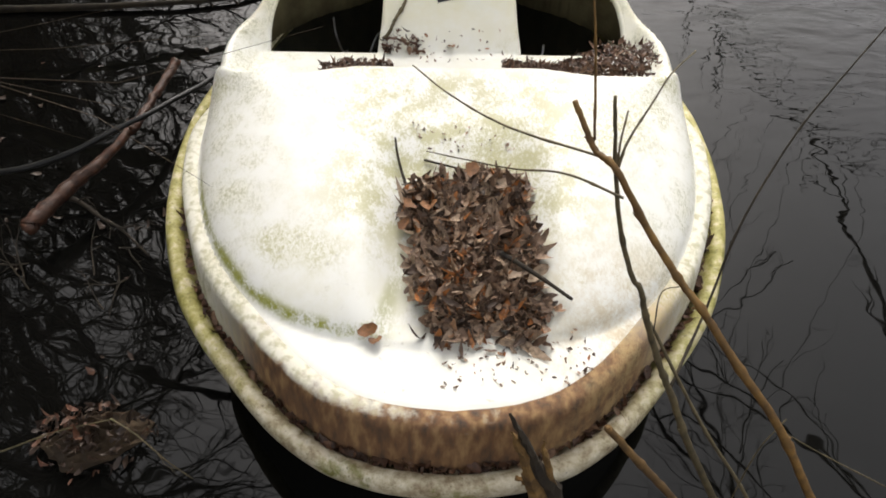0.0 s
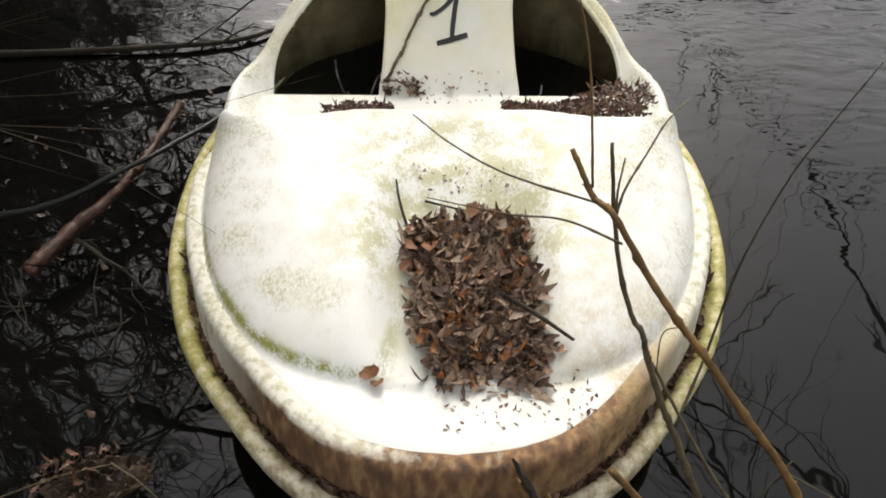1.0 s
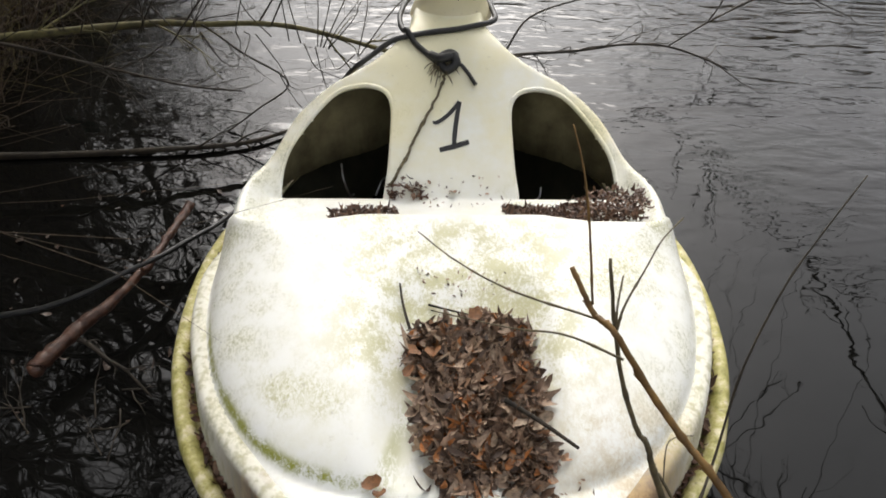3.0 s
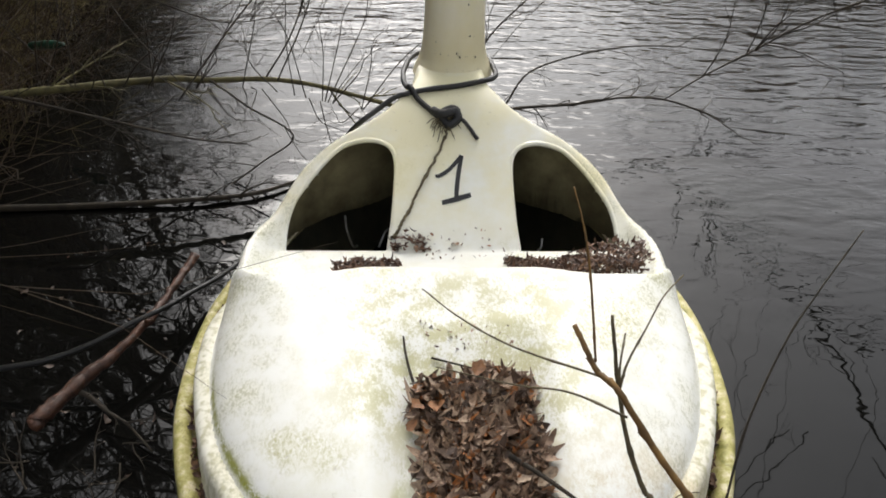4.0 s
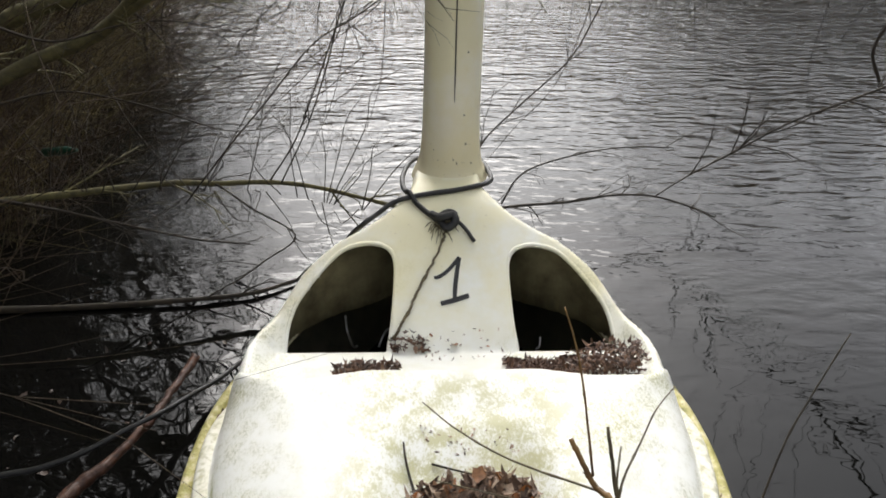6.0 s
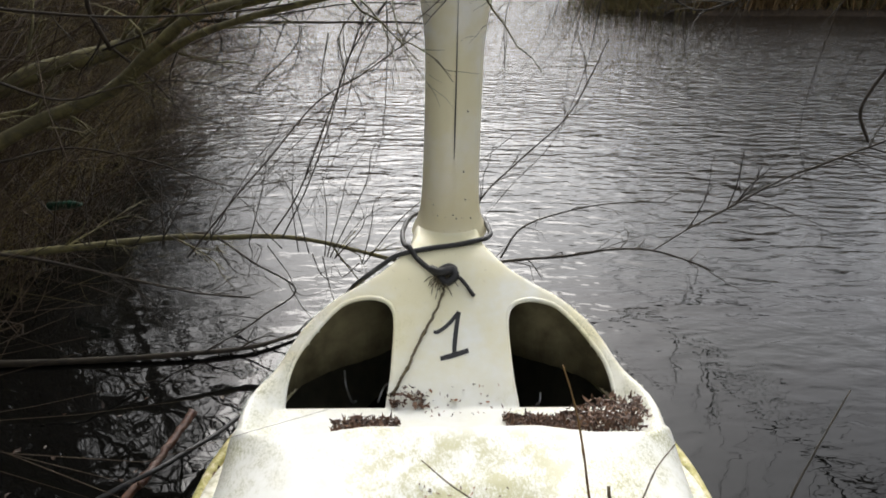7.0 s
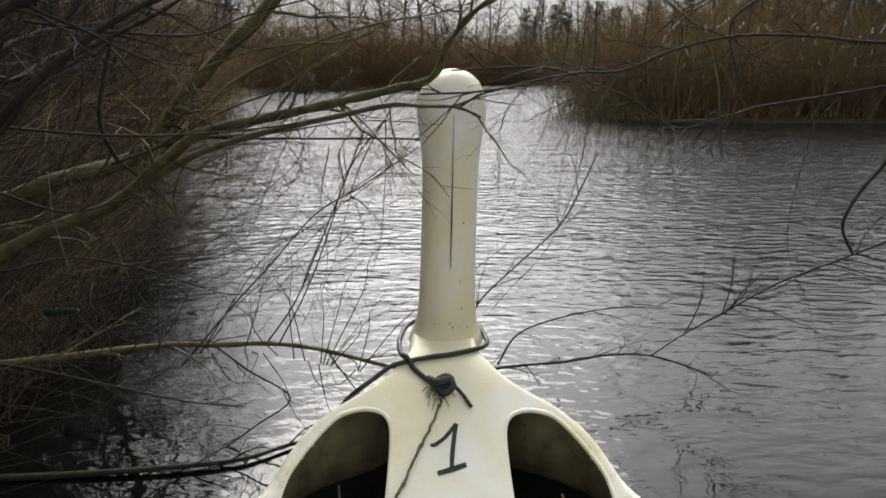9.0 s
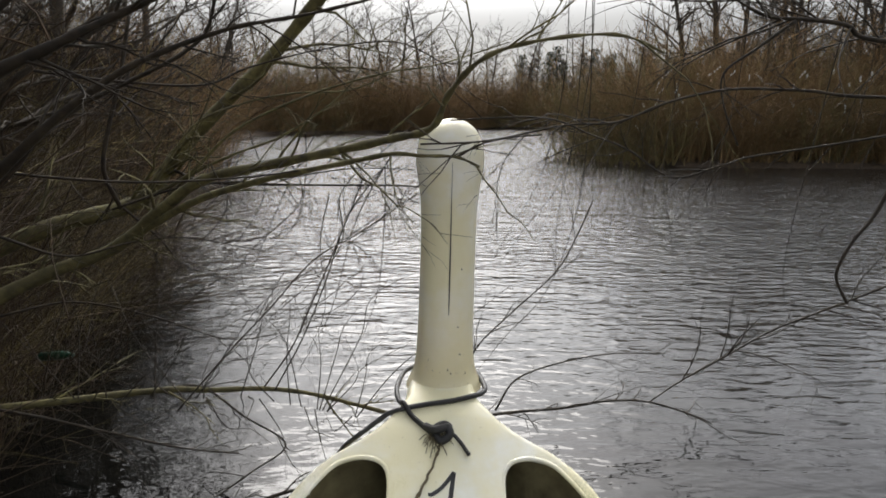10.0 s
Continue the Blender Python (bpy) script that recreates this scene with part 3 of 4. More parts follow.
def deck_leaves():
    rng = random.Random(4)
    us, vs = [], []
    while len(us) < 2700:
        v = rng.uniform(.905, 1.37)
        lo = float(np.interp(v, (.95, 1.05, 1.31), (-.045, -.064, -.094)))
        hi = float(np.interp(v, (.96, 1.16, 1.34), (.178, .172, .142)))
        u = rng.uniform(lo - .02, hi + .02)
        crest = 1.305 + .055 * math.exp(-((u - .085) / .05) ** 2)
        fade = min(1, (u - lo + .02) / .025, (hi + .02 - u) / .025, (crest - v) / .02)
        if v < .985:
            fade *= .04 + .9 * ((v - .905) / .08) ** 1.5
        if rng.random() < fade:
            us.append(u + .010 * math.sin(v * 40) + .005 * math.sin(v * 97)), vs.append(v)
    z = deck_height(np.array(us), np.array(vs))
    spots = []
    for u, v, zz in zip(us, vs, z):
        heap = .055 * float(sstep(.91, 1.03, v) * sstep(1.38, 1.27, v)) * max(.2, 1 - (abs(u - .02) / .2) ** 2)
        spots.append((u, v, zz + .004 + heap * rng.random() ** .5, .5))
    litter("leaf_pile", "heap of curled brown dead leaves in the deck's hollow", spots, size=(.016, .052), seed=5)
    # shelf heaps by the foot wells
    def shelf(name, label, count, lo, hi, v0, v1, high, seed):
        r = random.Random(seed)
        pu = [r.uniform(lo, hi) for _ in range(count)]
        pv = [r.uniform(v0, v1) for _ in range(count)]
        pz = deck_height(np.array(pu), np.array(pv))
        sp = [(u, v, zz + .003 + high(u) * r.random(), .35) for u, v, zz in zip(pu, pv, pz)]
        litter(name, label, sp, M_MOULD, size=(.008, .028), seed=seed)
    shelf("leaf_heap", "brown leaf mould heaped on the shelf by the foot well", 1800, .158, .55, 1.715, 1.85, lambda u: .015 + .075 * float(sstep(.3, .46, u)), 11)
    shelf("leaf_heap", "strip of brown leaf mould on the shelf by the foot well", 430, -.345, -.155, 1.735, 1.81, lambda u: .006 + .026 * float(sstep(-.4, -.25, u)), 12)
    shelf("leaf_heap", "small brown leaf mould tuft at the cowl's foot", 95, -.195, -.065, 1.915, 1.955, lambda u: .003 + .030 * math.exp(-((u + .135) / .035) ** 2), 13)
    # crumbs on the ledge and shelf
    sp = []
    for _ in range(130):
        u, v = rng.uniform(-.02, .28), rng.uniform(.83, .98)
        sp.append((u, v, on_deck(u, v).z + .002, .15))
    for _ in range(40):
        u, v = rng.uniform(-.1, .17), rng.uniform(1.86, 1.99)
        sp.append((u, v, on_deck(u, v).z + .002, .15))
    for _ in range(40):
        u, v = rng.uniform(-.1, .15), rng.uniform(1.4, 1.48)
        sp.append((u, v, on_deck(u, v).z + .002, .15))
    litter("leaf_crumbs", "dark crumbs of leaf scattered on the white deck", sp, size=(.005, .014), seed=14)
    # gutter between the skirt and the rim
    sp = []
    t = np.roll(RIM, -1, 0) - RIM
    for _ in range(1000):
        i = rng.randrange(len(RIM))
        f = rng.random()
        p = RIM[i] + t[i] * f
        c = np.array([0, 1.6])
        d = (p - c) / np.linalg.norm(p - c)
        if p[1] < 1.9:
            q_ = p - d * rng.uniform(.036, .056)
            sp.append((q_[0], q_[1], .325 + rng.random() * .022, .5))
    litter("gutter_leaves", "wet brown leaves caught in the gutter along the rim", sp, M_MOULD, size=(.012, .04), seed=15)
    for u, v, ln in ((-.165, .945, .042), (-.15, .93, .032), (.012, 1.936, .03), (-.064, 1.958, .016), (-.09, 1.21, .035), (-.045, 1.20, .045), (-.10, 1.16, .03), (.045, 1.30, .04)):
        q = Build()
        add_leaf(q, Euler((.2, .2, rng.uniform(0, 6))).to_matrix().to_4x4(), ln, ln * .40, .5, rng, .15)
        p = on_deck(u, v, .008 if v < 1.0 or v > 1.5 else .066)
        thing("copper_leaf", "single copper-brown dead leaf lying on the boat's deck", "leaf", BOAT @ Matrix.Translation(p), "copper leaves", data=q.mesh("copper_leaf", M_COPPER))
    # sticks lying on the deck
    for pts, r in (([on_deck(-.098, 1.29, .02), on_deck(-.112, 1.34, .016), on_deck(-.122, 1.38, .014), on_deck(-.128, 1.42, .012)], .004),
                   ([on_deck(.10, 1.10, .06), on_deck(.17, 1.05, .05), on_deck(.24, 1.0, .012)], .006),
                   ([on_deck(-.06, 1.375, .006), on_deck(.0, 1.355, .012), on_deck(.06, 1.33, .025)], .003)):
        q = Build()
        q.tube(spline(pts, 5), [r * (1 - .4 * i / (5 * (len(pts) - 1))) for i in range(5 * (len(pts) - 1) + 1)], 7)
        thing("stick", "short dark stick lying on the deck beside the leaves", "stick", BOAT, "sticks on the deck", data=q.mesh("stick", M_TWIG))
    q = Build()
    line = [on_deck(-.012, 2.285, .008), on_deck(-.022, 2.242, .008), on_deck(-.07, 2.152, .007), on_deck(-.116, 2.068, .007), on_deck(-.151, 2.002, .007), on_deck(-.182, 1.955, .004)]
    line = spline(line, 8)
    q.tube([p + Vector((rng.uniform(-.003, .003), rng.uniform(-.003, .003), 0)) for p in line], [.003 + .0015 * (i / len(line)) + rng.uniform(0, .001) + .003 * (i % 11 == 7) for i in range(len(line))], 8)
    thing("old_cord", "frayed grey-brown cord hanging from the knot down the cowl", "cord", BOAT, data=q.mesh("old_cord", M_GREYBARK))
    q = Build()
    for _ in range(34):
        a = rng.uniform(0, 6.28)
        u0, v0 = -.025 + rng.gauss(0, .012), 2.295 + rng.gauss(0, .012)
        ln = rng.uniform(.02, .05)
        q.tube(spline([on_deck(u0, v0, .012), on_deck(u0 + math.cos(a) * ln * .5, v0 + math.sin(a) * ln * .5, .02), on_deck(u0 + math.cos(a) * ln, v0 + math.sin(a) * ln * .8 - .012, .008)], 3), [.0016] * 6 + [.0006], 4)
    thing("twig_tuft", "tuft of dry twigs and moss caught under the knot", "twigs", BOAT, kind="stuff", data=q.mesh("twig_tuft", M_GREYBARK))


deck_leaves()


# ---- branches close to the camera ----
def add_branch(q, pts, r0, r1, sides=8, twigs=0, tl=.3, seed=0, droop=0.0, kink=.08):
    """A tapering branch with crooked side twigs that fork again."""
    rng = random.Random(seed)
    pts = [Vector(p) + Vector((rng.gauss(0, 1), rng.gauss(0, 1), rng.gauss(0, 1))) * min(r0, .01) * kink * 2 for p in pts]
    line = spline(pts, 6)
    k = len(line)
    q.tube(line, [r1 + (r0 - r1) * (1 - i / (k - 1)) ** (1.5 if r0 > r1 else 1) + r0 * .05 * math.sin(i * 1.7 + seed) for i in range(k)], sides)
    for _ in range(twigs):
        i = rng.randrange(k // 6, k - 1)
        t = (line[i + 1] - line[i]).normalized()
        side = Vector((rng.gauss(0, 1), rng.gauss(0, 1), rng.gauss(0, 1)))
        side = (side - t * side.dot(t)).normalized()
        grow(q, line[i], (t * .8 + side * .75).normalized(), tl * rng.uniform(.4, 1.2), max(min(r1 * .8, .006), (r0 + (r1 - r0) * i / k) * .27), rng, 2, droop)


def grow(q, p, d, length, r, rng, depth, droop=0.0):
    n_ = 5
    line, dirs = [p], []
    for i in range(n_):
        d = (d + Vector((rng.gauss(0, .13), rng.gauss(0, .13), rng.gauss(0, .13) - droop))).normalized()
        dirs.append(d)
        line.append(line[-1] + d * length / n_)
    q.tube(line, [r * (1 - .75 * i / n_) for i in range(n_ + 1)], 4 if depth < 2 else 5, False)
    if depth > 0:
        for i in range(1, n_):
            if rng.random() < .62:
                side = Vector((rng.gauss(0, 1), rng.gauss(0, 1), rng.gauss(0, 1))).normalized()
                grow(q, line[i], (dirs[i] + side * .7).normalized(), length * rng.uniform(.3, .6), r * .5, rng, depth - 1, droop)


def branch(name, label, pts, r0, r1, material, twigs=0, tl=.3, seed=0, group="", droop=0.0, kink=.15):
    q = Build()
    add_branch(q, pts, r0, r1, 8, twigs, tl, seed, droop, kink)
    return thing(name, label, "branch", group=group, data=q.mesh(name, material))


def limb(tree, seed, sides, droop, pts, r0, r1, twigs, length, material):
    q = Build()
    add_branch(q, pts, r0, r1, sides, twigs, length, seed, droop)
    part("limb", q.mesh("limb", material), tree)


def near_willow():
    """The leaning willow on the bank, its limbs as parts."""
    tree = thing("leaning_willow", "bare mossy willow leaning from the bank over the water", "tree")
    limb(tree, 40 + 0, 9, .02, [(-2.6, 3.0, .15), (-2.3, 3.1, .7), (-2.0, 3.2, 1.09), (-1.67, 3.3, 1.27), (-1.35, 3.4, 1.36), (-1.2, 3.4, 1.43), (-1.07, 3.4, 1.6), (-.77, 3.3, 1.87), (-.51, 3.2, 2.08), (-.2, 3.0, 2.35), (.2, 2.8, 2.7)], .052, .026, 16, .6, M_BARK)
    limb(tree, 40 + 1, 9, .02, [(-2.6, 2.9, .2), (-2.2, 2.95, .65), (-1.88, 3.0, .93), (-1.54, 3.1, 1.11), (-1.25, 3.1, 1.22), (-.97, 3.0, 1.42), (-.75, 2.9, 1.55), (-.46, 2.75, 1.62), (-.15, 2.6, 1.69), (.07, 2.4, 1.74), (.19, 2.3, 1.78), (.25, 2.2, 1.88), (.34, 2.1, 1.97), (.48, 2.1, 2.02), (.7, 2.1, 2.04), (.84, 2.1, 1.99)], .042, .004, 22, .4, M_BARK)
    limb(tree, 40 + 2, 9, .02, [(-1.25, 3.1, 1.22), (-.97, 3.0, 1.38), (-.72, 2.8, 1.49), (-.45, 2.7, 1.57), (-.13, 2.5, 1.65), (.06, 2.35, 1.69), (.16, 2.3, 1.69), (.27, 2.25, 1.69), (.34, 2.25, 1.66)], .020, .004, 8, .35, M_BARK)
    limb(tree, 40 + 3, 9, .02, [(.27, 2.25, 1.69), (.34, 2.25, 1.73), (.43, 2.25, 1.75), (.53, 2.25, 1.76)], .004, .0025, 2, .2, M_TWIG)
    limb(tree, 40 + 4, 9, .02, [(-1.67, 2.6, 1.35), (-1.25, 2.5, 1.67), (-1.08, 2.5, 1.81), (-.89, 2.5, 1.94), (-.69, 2.5, 2.03), (-.46, 2.5, 2.1), (-.23, 2.5, 2.14), (.1, 2.4, 2.2)], .022, .005, 12, .4, M_TWIG)
    limb(tree, 40 + 5, 9, .02, [(-1.6, 2.7, 1.62), (-1.26, 2.6, 1.59), (-.87, 2.6, 1.57), (-.5, 2.6, 1.59), (-.27, 2.6, 1.62)], .007, .003, 6, .3, M_TWIG)
    limb(tree, 40 + 6, 9, .02, [(-1.4, 2.0, 1.65), (-1.01, 2.0, 1.89), (-.79, 2.0, 1.99), (-.63, 2.0, 2.06), (-.3, 2.0, 2.2)], .026, .008, 10, .4, M_TWIG)
    limb(tree, 40 + 7, 9, .02, [(-1.05, 3.0, 2.2), (-1.11, 3.0, 1.95), (-1.17, 3.0, 1.77), (-1.21, 3.0, 1.58), (-1.2, 3.1, 1.4)], .008, .010, 3, .3, M_TWIG)
    limb(tree, 40 + 8, 9, .02, [(-1.05, 3.35, 1.55), (-.8, 3.1, 1.52), (-.35, 3.0, 1.52), (.1, 2.9, 1.53), (.28, 2.85, 1.5)], .008, .003, 10, .35, M_TWIG)
    limb(tree, 150, 7, .02, [(-1.389, 2.600, 1.552), (-1.292, 2.600, 1.655), (-1.185, 2.600, 1.786), (-0.911, 2.600, 1.915), (-0.703, 2.600, 2.013), (-0.601, 2.600, 2.099), (-0.562, 2.600, 2.220)], 0.011, 0.006, 7, 0.35, M_TWIG)
    limb(tree, 151, 7, .02, [(-1.077, 3.100, 1.446), (-0.866, 3.050, 1.557), (-0.644, 3.000, 1.751), (-0.323, 2.950, 1.890), (-0.019, 2.900, 1.977), (0.205, 2.850, 2.008), (0.470, 2.800, 2.088)], 0.009, 0.0025, 14, 0.4, M_BARK)
    limb(tree, 152, 7, .02, [(-0.981, 3.100, 1.464), (-0.843, 3.050, 1.569), (-0.640, 3.000, 1.653), (-0.447, 3.000, 1.729), (-0.231, 3.000, 1.869), (-0.111, 3.000, 2.005), (-0.051, 3.000, 2.182)], 0.008, 0.0025, 12, 0.4, M_BARK)
    limb(tree, 153, 7, .02, [(-1.076, 3.100, 1.464), (-0.880, 3.150, 1.758), (-0.666, 3.200, 1.858), (-0.438, 3.200, 1.908), (-0.188, 3.200, 1.922), (0.013, 3.200, 2.019), (0.258, 3.200, 2.257)], 0.007, 0.0025, 12, 0.4, M_BARK)
    limb(tree, 154, 7, .02, [(-1.218, 2.600, 1.961), (-0.922, 2.600, 1.925), (-0.640, 2.650, 1.919), (-0.488, 2.700, 1.983), (-0.238, 2.700, 2.044), (0.050, 2.700, 2.075), (0.256, 2.700, 1.987)], 0.006, 0.0022, 14, 0.35, M_TWIG)
    limb(tree, 155, 7, .02, [(-1.237, 3.100, 1.395), (-0.884, 3.050, 1.508), (-0.503, 3.000, 1.545), (-0.159, 2.950, 1.594), (0.112, 2.900, 1.600)], 0.006, 0.002, 12, 0.4, M_TWIG)
    limb(tree, 156, 7, .02, [(-1.198, 3.100, 1.413), (-1.090, 3.200, 1.255), (-1.008, 3.300, 1.099), (-0.768, 3.300, 1.017)], 0.006, 0.002, 12, 0.45, M_TWIG)
    limb(tree, 157, 7, .02, [(-1.549, 2.800, 1.325), (-1.343, 2.900, 1.224), (-1.126, 3.000, 1.267), (-0.919, 3.100, 1.275), (-0.568, 3.100, 1.213)], 0.007, 0.002, 14, 0.5, M_TWIG)
    limb(tree, 158, 7, .02, [(-1.591, 2.800, 0.994), (-1.340, 2.900, 1.028), (-1.054, 3.000, 0.937), (-0.753, 3.050, 0.817), (-0.508, 3.100, 0.829)], 0.006, 0.002, 14, 0.5, M_TWIG)
    rng = random.Random(17)
    for i in range(16):
        x, y, z = rng.uniform(-.85, .12), rng.uniform(2.75, 3.3), rng.uniform(1.45, 1.75)
        dx, dz = rng.uniform(-.75, -.1), rng.uniform(.4, 1.15)
        q = Build()
        add_branch(q, [(x, y, z), (x + dx * rng.uniform(-.1, .5), y + .1, z - dz * .3), (x + dx * rng.uniform(.2, .9), y + .15, z - dz * .7), (x + dx, y + .2, z - dz)], .003, .0011, 5, rng.randrange(4, 10), .32, 500 + i, .03)
        part("hanging_twig", q.mesh("hanging_twig", M_TWIG), tree)
    return tree


near_willow()


def low_branch():
    tree = thing("low_branch", "long bare branch reaching low over the water behind the boat", "branch")
    limb(tree, 70 + 0, 8, .03, [(-2.6, 2.9, .35), (-1.98, 3.0, .46), (-1.61, 3.1, .48), (-1.14, 3.25, .48), (-.93, 3.3, .46), (-.67, 3.3, .47), (-.43, 3.35, .42), (-.06, 3.4, .3)], .024, .011, 8, .35, M_BARK)
    limb(tree, 79, 8, .03, [(-.06, 3.4, .3), (.23, 3.45, .22), (.54, 3.5, .25), (.89, 3.6, .24), (1.16, 3.7, .24), (1.41, 3.75, .21), (1.65, 3.75, .14), (1.8, 3.8, .06)], .011, .005, 10, .35, M_TWIG)
    limb(tree, 70 + 1, 8, .03, [(1.41, 3.75, .21), (1.59, 3.75, .35), (1.77, 3.7, .49), (1.98, 3.6, .69), (2.15, 3.5, .82), (2.48, 3.4, 1.02), (2.9, 3.3, 1.3)], .004, .0055, 18, .45, M_TWIG)
    limb(tree, 70 + 2, 8, .03, [(.51, 3.5, .27), (.62, 3.5, .45), (.87, 3.55, .53), (1.15, 3.6, .56), (1.42, 3.6, .56)], .006, .003, 7, .3, M_TWIG)
    limb(tree, 70 + 3, 8, .03, [(.3, 3.55, .3), (.4, 3.6, .57), (.58, 3.6, .77), (.82, 3.6, 1.01), (.93, 3.6, 1.22), (1.0, 3.6, 1.4)], .005, .003, 8, .4, M_TWIG)
    limb(tree, 70 + 4, 8, .03, [(-.67, 3.3, .47), (-.52, 3.3, .68), (-.4, 3.3, .94), (-.26, 3.2, 1.24), (-.12, 3.1, 1.55)], .0045, .003, 10, .45, M_TWIG)
    limb(tree, 70 + 5, 8, .03, [(-.61, 3.3, .46), (-.46, 3.3, .74), (-.32, 3.2, 1.05), (-.19, 3.1, 1.38), (0, 3.0, 1.63)], .004, .0025, 10, .4, M_TWIG)
    limb(tree, 70 + 6, 8, .03, [(-1.0, 3.05, .46), (-.72, 3.0, .78), (-.54, 3.0, .97), (-.33, 3.0, 1.2), (-.13, 3.0, 1.32), (.12, 2.9, 1.5)], .004, .0025, 10, .4, M_TWIG)
    limb(tree, 70 + 7, 8, .03, [(-1.9, 3.0, .5), (-1.66, 3.0, .46), (-1.36, 3.1, .33), (-1.06, 3.2, .2), (-.78, 3.2, .17)], .010, .004, 8, .35, M_TWIG)
    limb(tree, 70 + 8, 8, .03, [(-1.1, 3.3, .48), (-.96, 3.3, .47), (-.74, 3.2, .37), (-.54, 3.2, .22), (-.7, 3.15, .1), (-.88, 3.1, -.02)], .006, .004, 6, .3, M_TWIG)
    rng = random.Random(61)
    for i in range(40):
        x = rng.uniform(-1.7, -.1)
        y, z = 3.1 + .1 * (x + 1.7), float(np.interp(x, (-1.7, -.7, -.1), (.48, .47, .32)))
        up_ = i % 3 != 0
        dx, dz, ln = rng.uniform(-.5, .7), (rng.uniform(.35, 1.0) if up_ else rng.uniform(-.42, -.1)), rng.uniform(.5, 1.1)
        q = Build()
        add_branch(q, [(x, y, z), (x + dx * ln * .35, y + rng.uniform(-.1, .1), z + dz * ln * .45), (x + dx * ln * rng.uniform(.5, .9), y + rng.uniform(-.2, .2), z + dz * ln * .8), (x + dx * ln * 1.1, y + rng.uniform(-.2, .2), max(z + dz * ln, .02))], .0034, .0011, 5, rng.randrange(4, 9), .3, 700 + i, .02)
        part("twig", q.mesh("twig", M_TWIG), tree)


low_branch()


def right_willow():
    """A willow on the near bank whose limbs reach over the water."""
    tree = thing("overhanging_willow", "bare willow on the bank with thin limbs over the pond", "tree")
    fork = (2.9, -.1, 1.9)
    limb(tree, 90 + 0, 8, .04, [(3.1, -.6, .1), (3.0, -.4, 1.0), fork, (3.0, .3, 3.0), (2.9, .8, 4.5)], .09, .03, 14, 1.2, M_BARK)
    limb(tree, 90 + 1, 8, .04, [fork, (2.6, 1.6, 1.95), (1.65, 2.2, 1.88), (1.33, 2.3, 1.9), (1.11, 2.3, 1.9), (.92, 2.3, 1.86), (.77, 2.3, 1.8), (.61, 2.3, 1.79), (.36, 2.25, 1.74), (.16, 2.25, 1.73)], .0062, .003, 22, .3, M_TWIG)
    limb(tree, 90 + 2, 8, .04, [fork, (2.4, 1.9, 1.9), (1.47, 2.6, 1.7), (1.24, 2.6, 1.65), (1.06, 2.6, 1.6), (.89, 2.6, 1.7), (.76, 2.6, 1.75), (.58, 2.6, 1.81), (.25, 2.62, 1.80)], .0048, .003, 24, .32, M_TWIG)
    limb(tree, 90 + 3, 8, .04, [fork, (2.3, 1.2, 2.1), (1.75, 1.9, 1.9), (1.5, 1.9, 1.8), (1.41, 1.9, 1.7), (1.35, 1.9, 1.57), (1.3, 1.9, 1.5), (1.27, 1.9, 1.41), (1.31, 1.9, 1.33)], .009, .004, 6, .25, M_TWIG)
    limb(tree, 90 + 4, 8, .04, [fork, (2.6, 1.5, 1.95), (1.79, 2.5, 2.06), (1.56, 2.5, 2.12), (1.41, 2.5, 2.14), (1.28, 2.5, 2.15), (1.1, 2.5, 2.25)], .012, .005, 22, .5, M_TWIG)
    limb(tree, 90 + 5, 8, .04, [(1.39, 2.5, 2.13), (1.27, 2.5, 2.04), (1.17, 2.5, 1.96), (1.18, 2.5, 1.85), (1.24, 2.5, 1.72)], .006, .003, 4, .25, M_TWIG)
    limb(tree, 90 + 6, 8, .04, [fork, (2.8, 2.4, 1.55), (2.75, 3.2, 1.4), (2.48, 3.4, 1.05)], .014, .010, 6, .4, M_TWIG)
    limb(tree, 90 + 7, 8, .04, [(3.0, .3, 3.0), (2.6, 1.6, 3.4), (2.0, 3.0, 3.5), (1.4, 4.2, 3.4), (.9, 5.2, 3.3)], .03, .006, 26, 1.0, M_TWIG)
    limb(tree, 90 + 8, 8, .04, [(2.95, .5, 3.6), (2.8, 2.2, 4.0), (2.7, 4.0, 4.2), (2.4, 5.6, 4.1)], .03, .006, 26, 1.1, M_TWIG)
    limb(tree, 90 + 9, 8, .04, [(2.92, .6, 4.0), (2.2, 1.3, 4.4), (1.5, 2.2, 4.5), (.8, 3.4, 4.6)], .03, .006, 22, 1.0, M_TWIG)
    rng = random.Random(8)
    for i in range(13):
        x, y, z = rng.uniform(.5, 2.9), rng.uniform(3.0, 5.0), rng.uniform(1.0, 1.9)
        q = Build()
        sway = rng.uniform(-.6, .25)
        add_branch(q, [(x + .1, y - .3, 3.3), (x + .1 - sway * .3, y, z + .7), (x - sway * .2, y, z), (x + sway * .5, y, z - .35), (x + sway, y, z - .6)], .003, .0012, 5, rng.randrange(4, 9), .4, 200 + i, .10)
        part("hanging_twig", q.mesh("hanging_twig", M_TWIG), tree)
    for i in range(16):
        x, y, z = rng.uniform(1.5, 3.1), rng.uniform(2.6, 4.8), rng.uniform(2.5, 3.0)
        q = Build()
        sway = rng.uniform(-.3, .3)
        add_branch(q, [(x + .1, y - .2, 4.3), (x - sway * .4, y, z + 1.1), (x + sway * .3, y, z + .5), (x + sway, y, z)], .009, .004, 5, rng.randrange(3, 6), .4, 230 + i, .05)
        part("hanging_twig", q.mesh("hanging_twig", M_TWIG), tree)


right_willow()


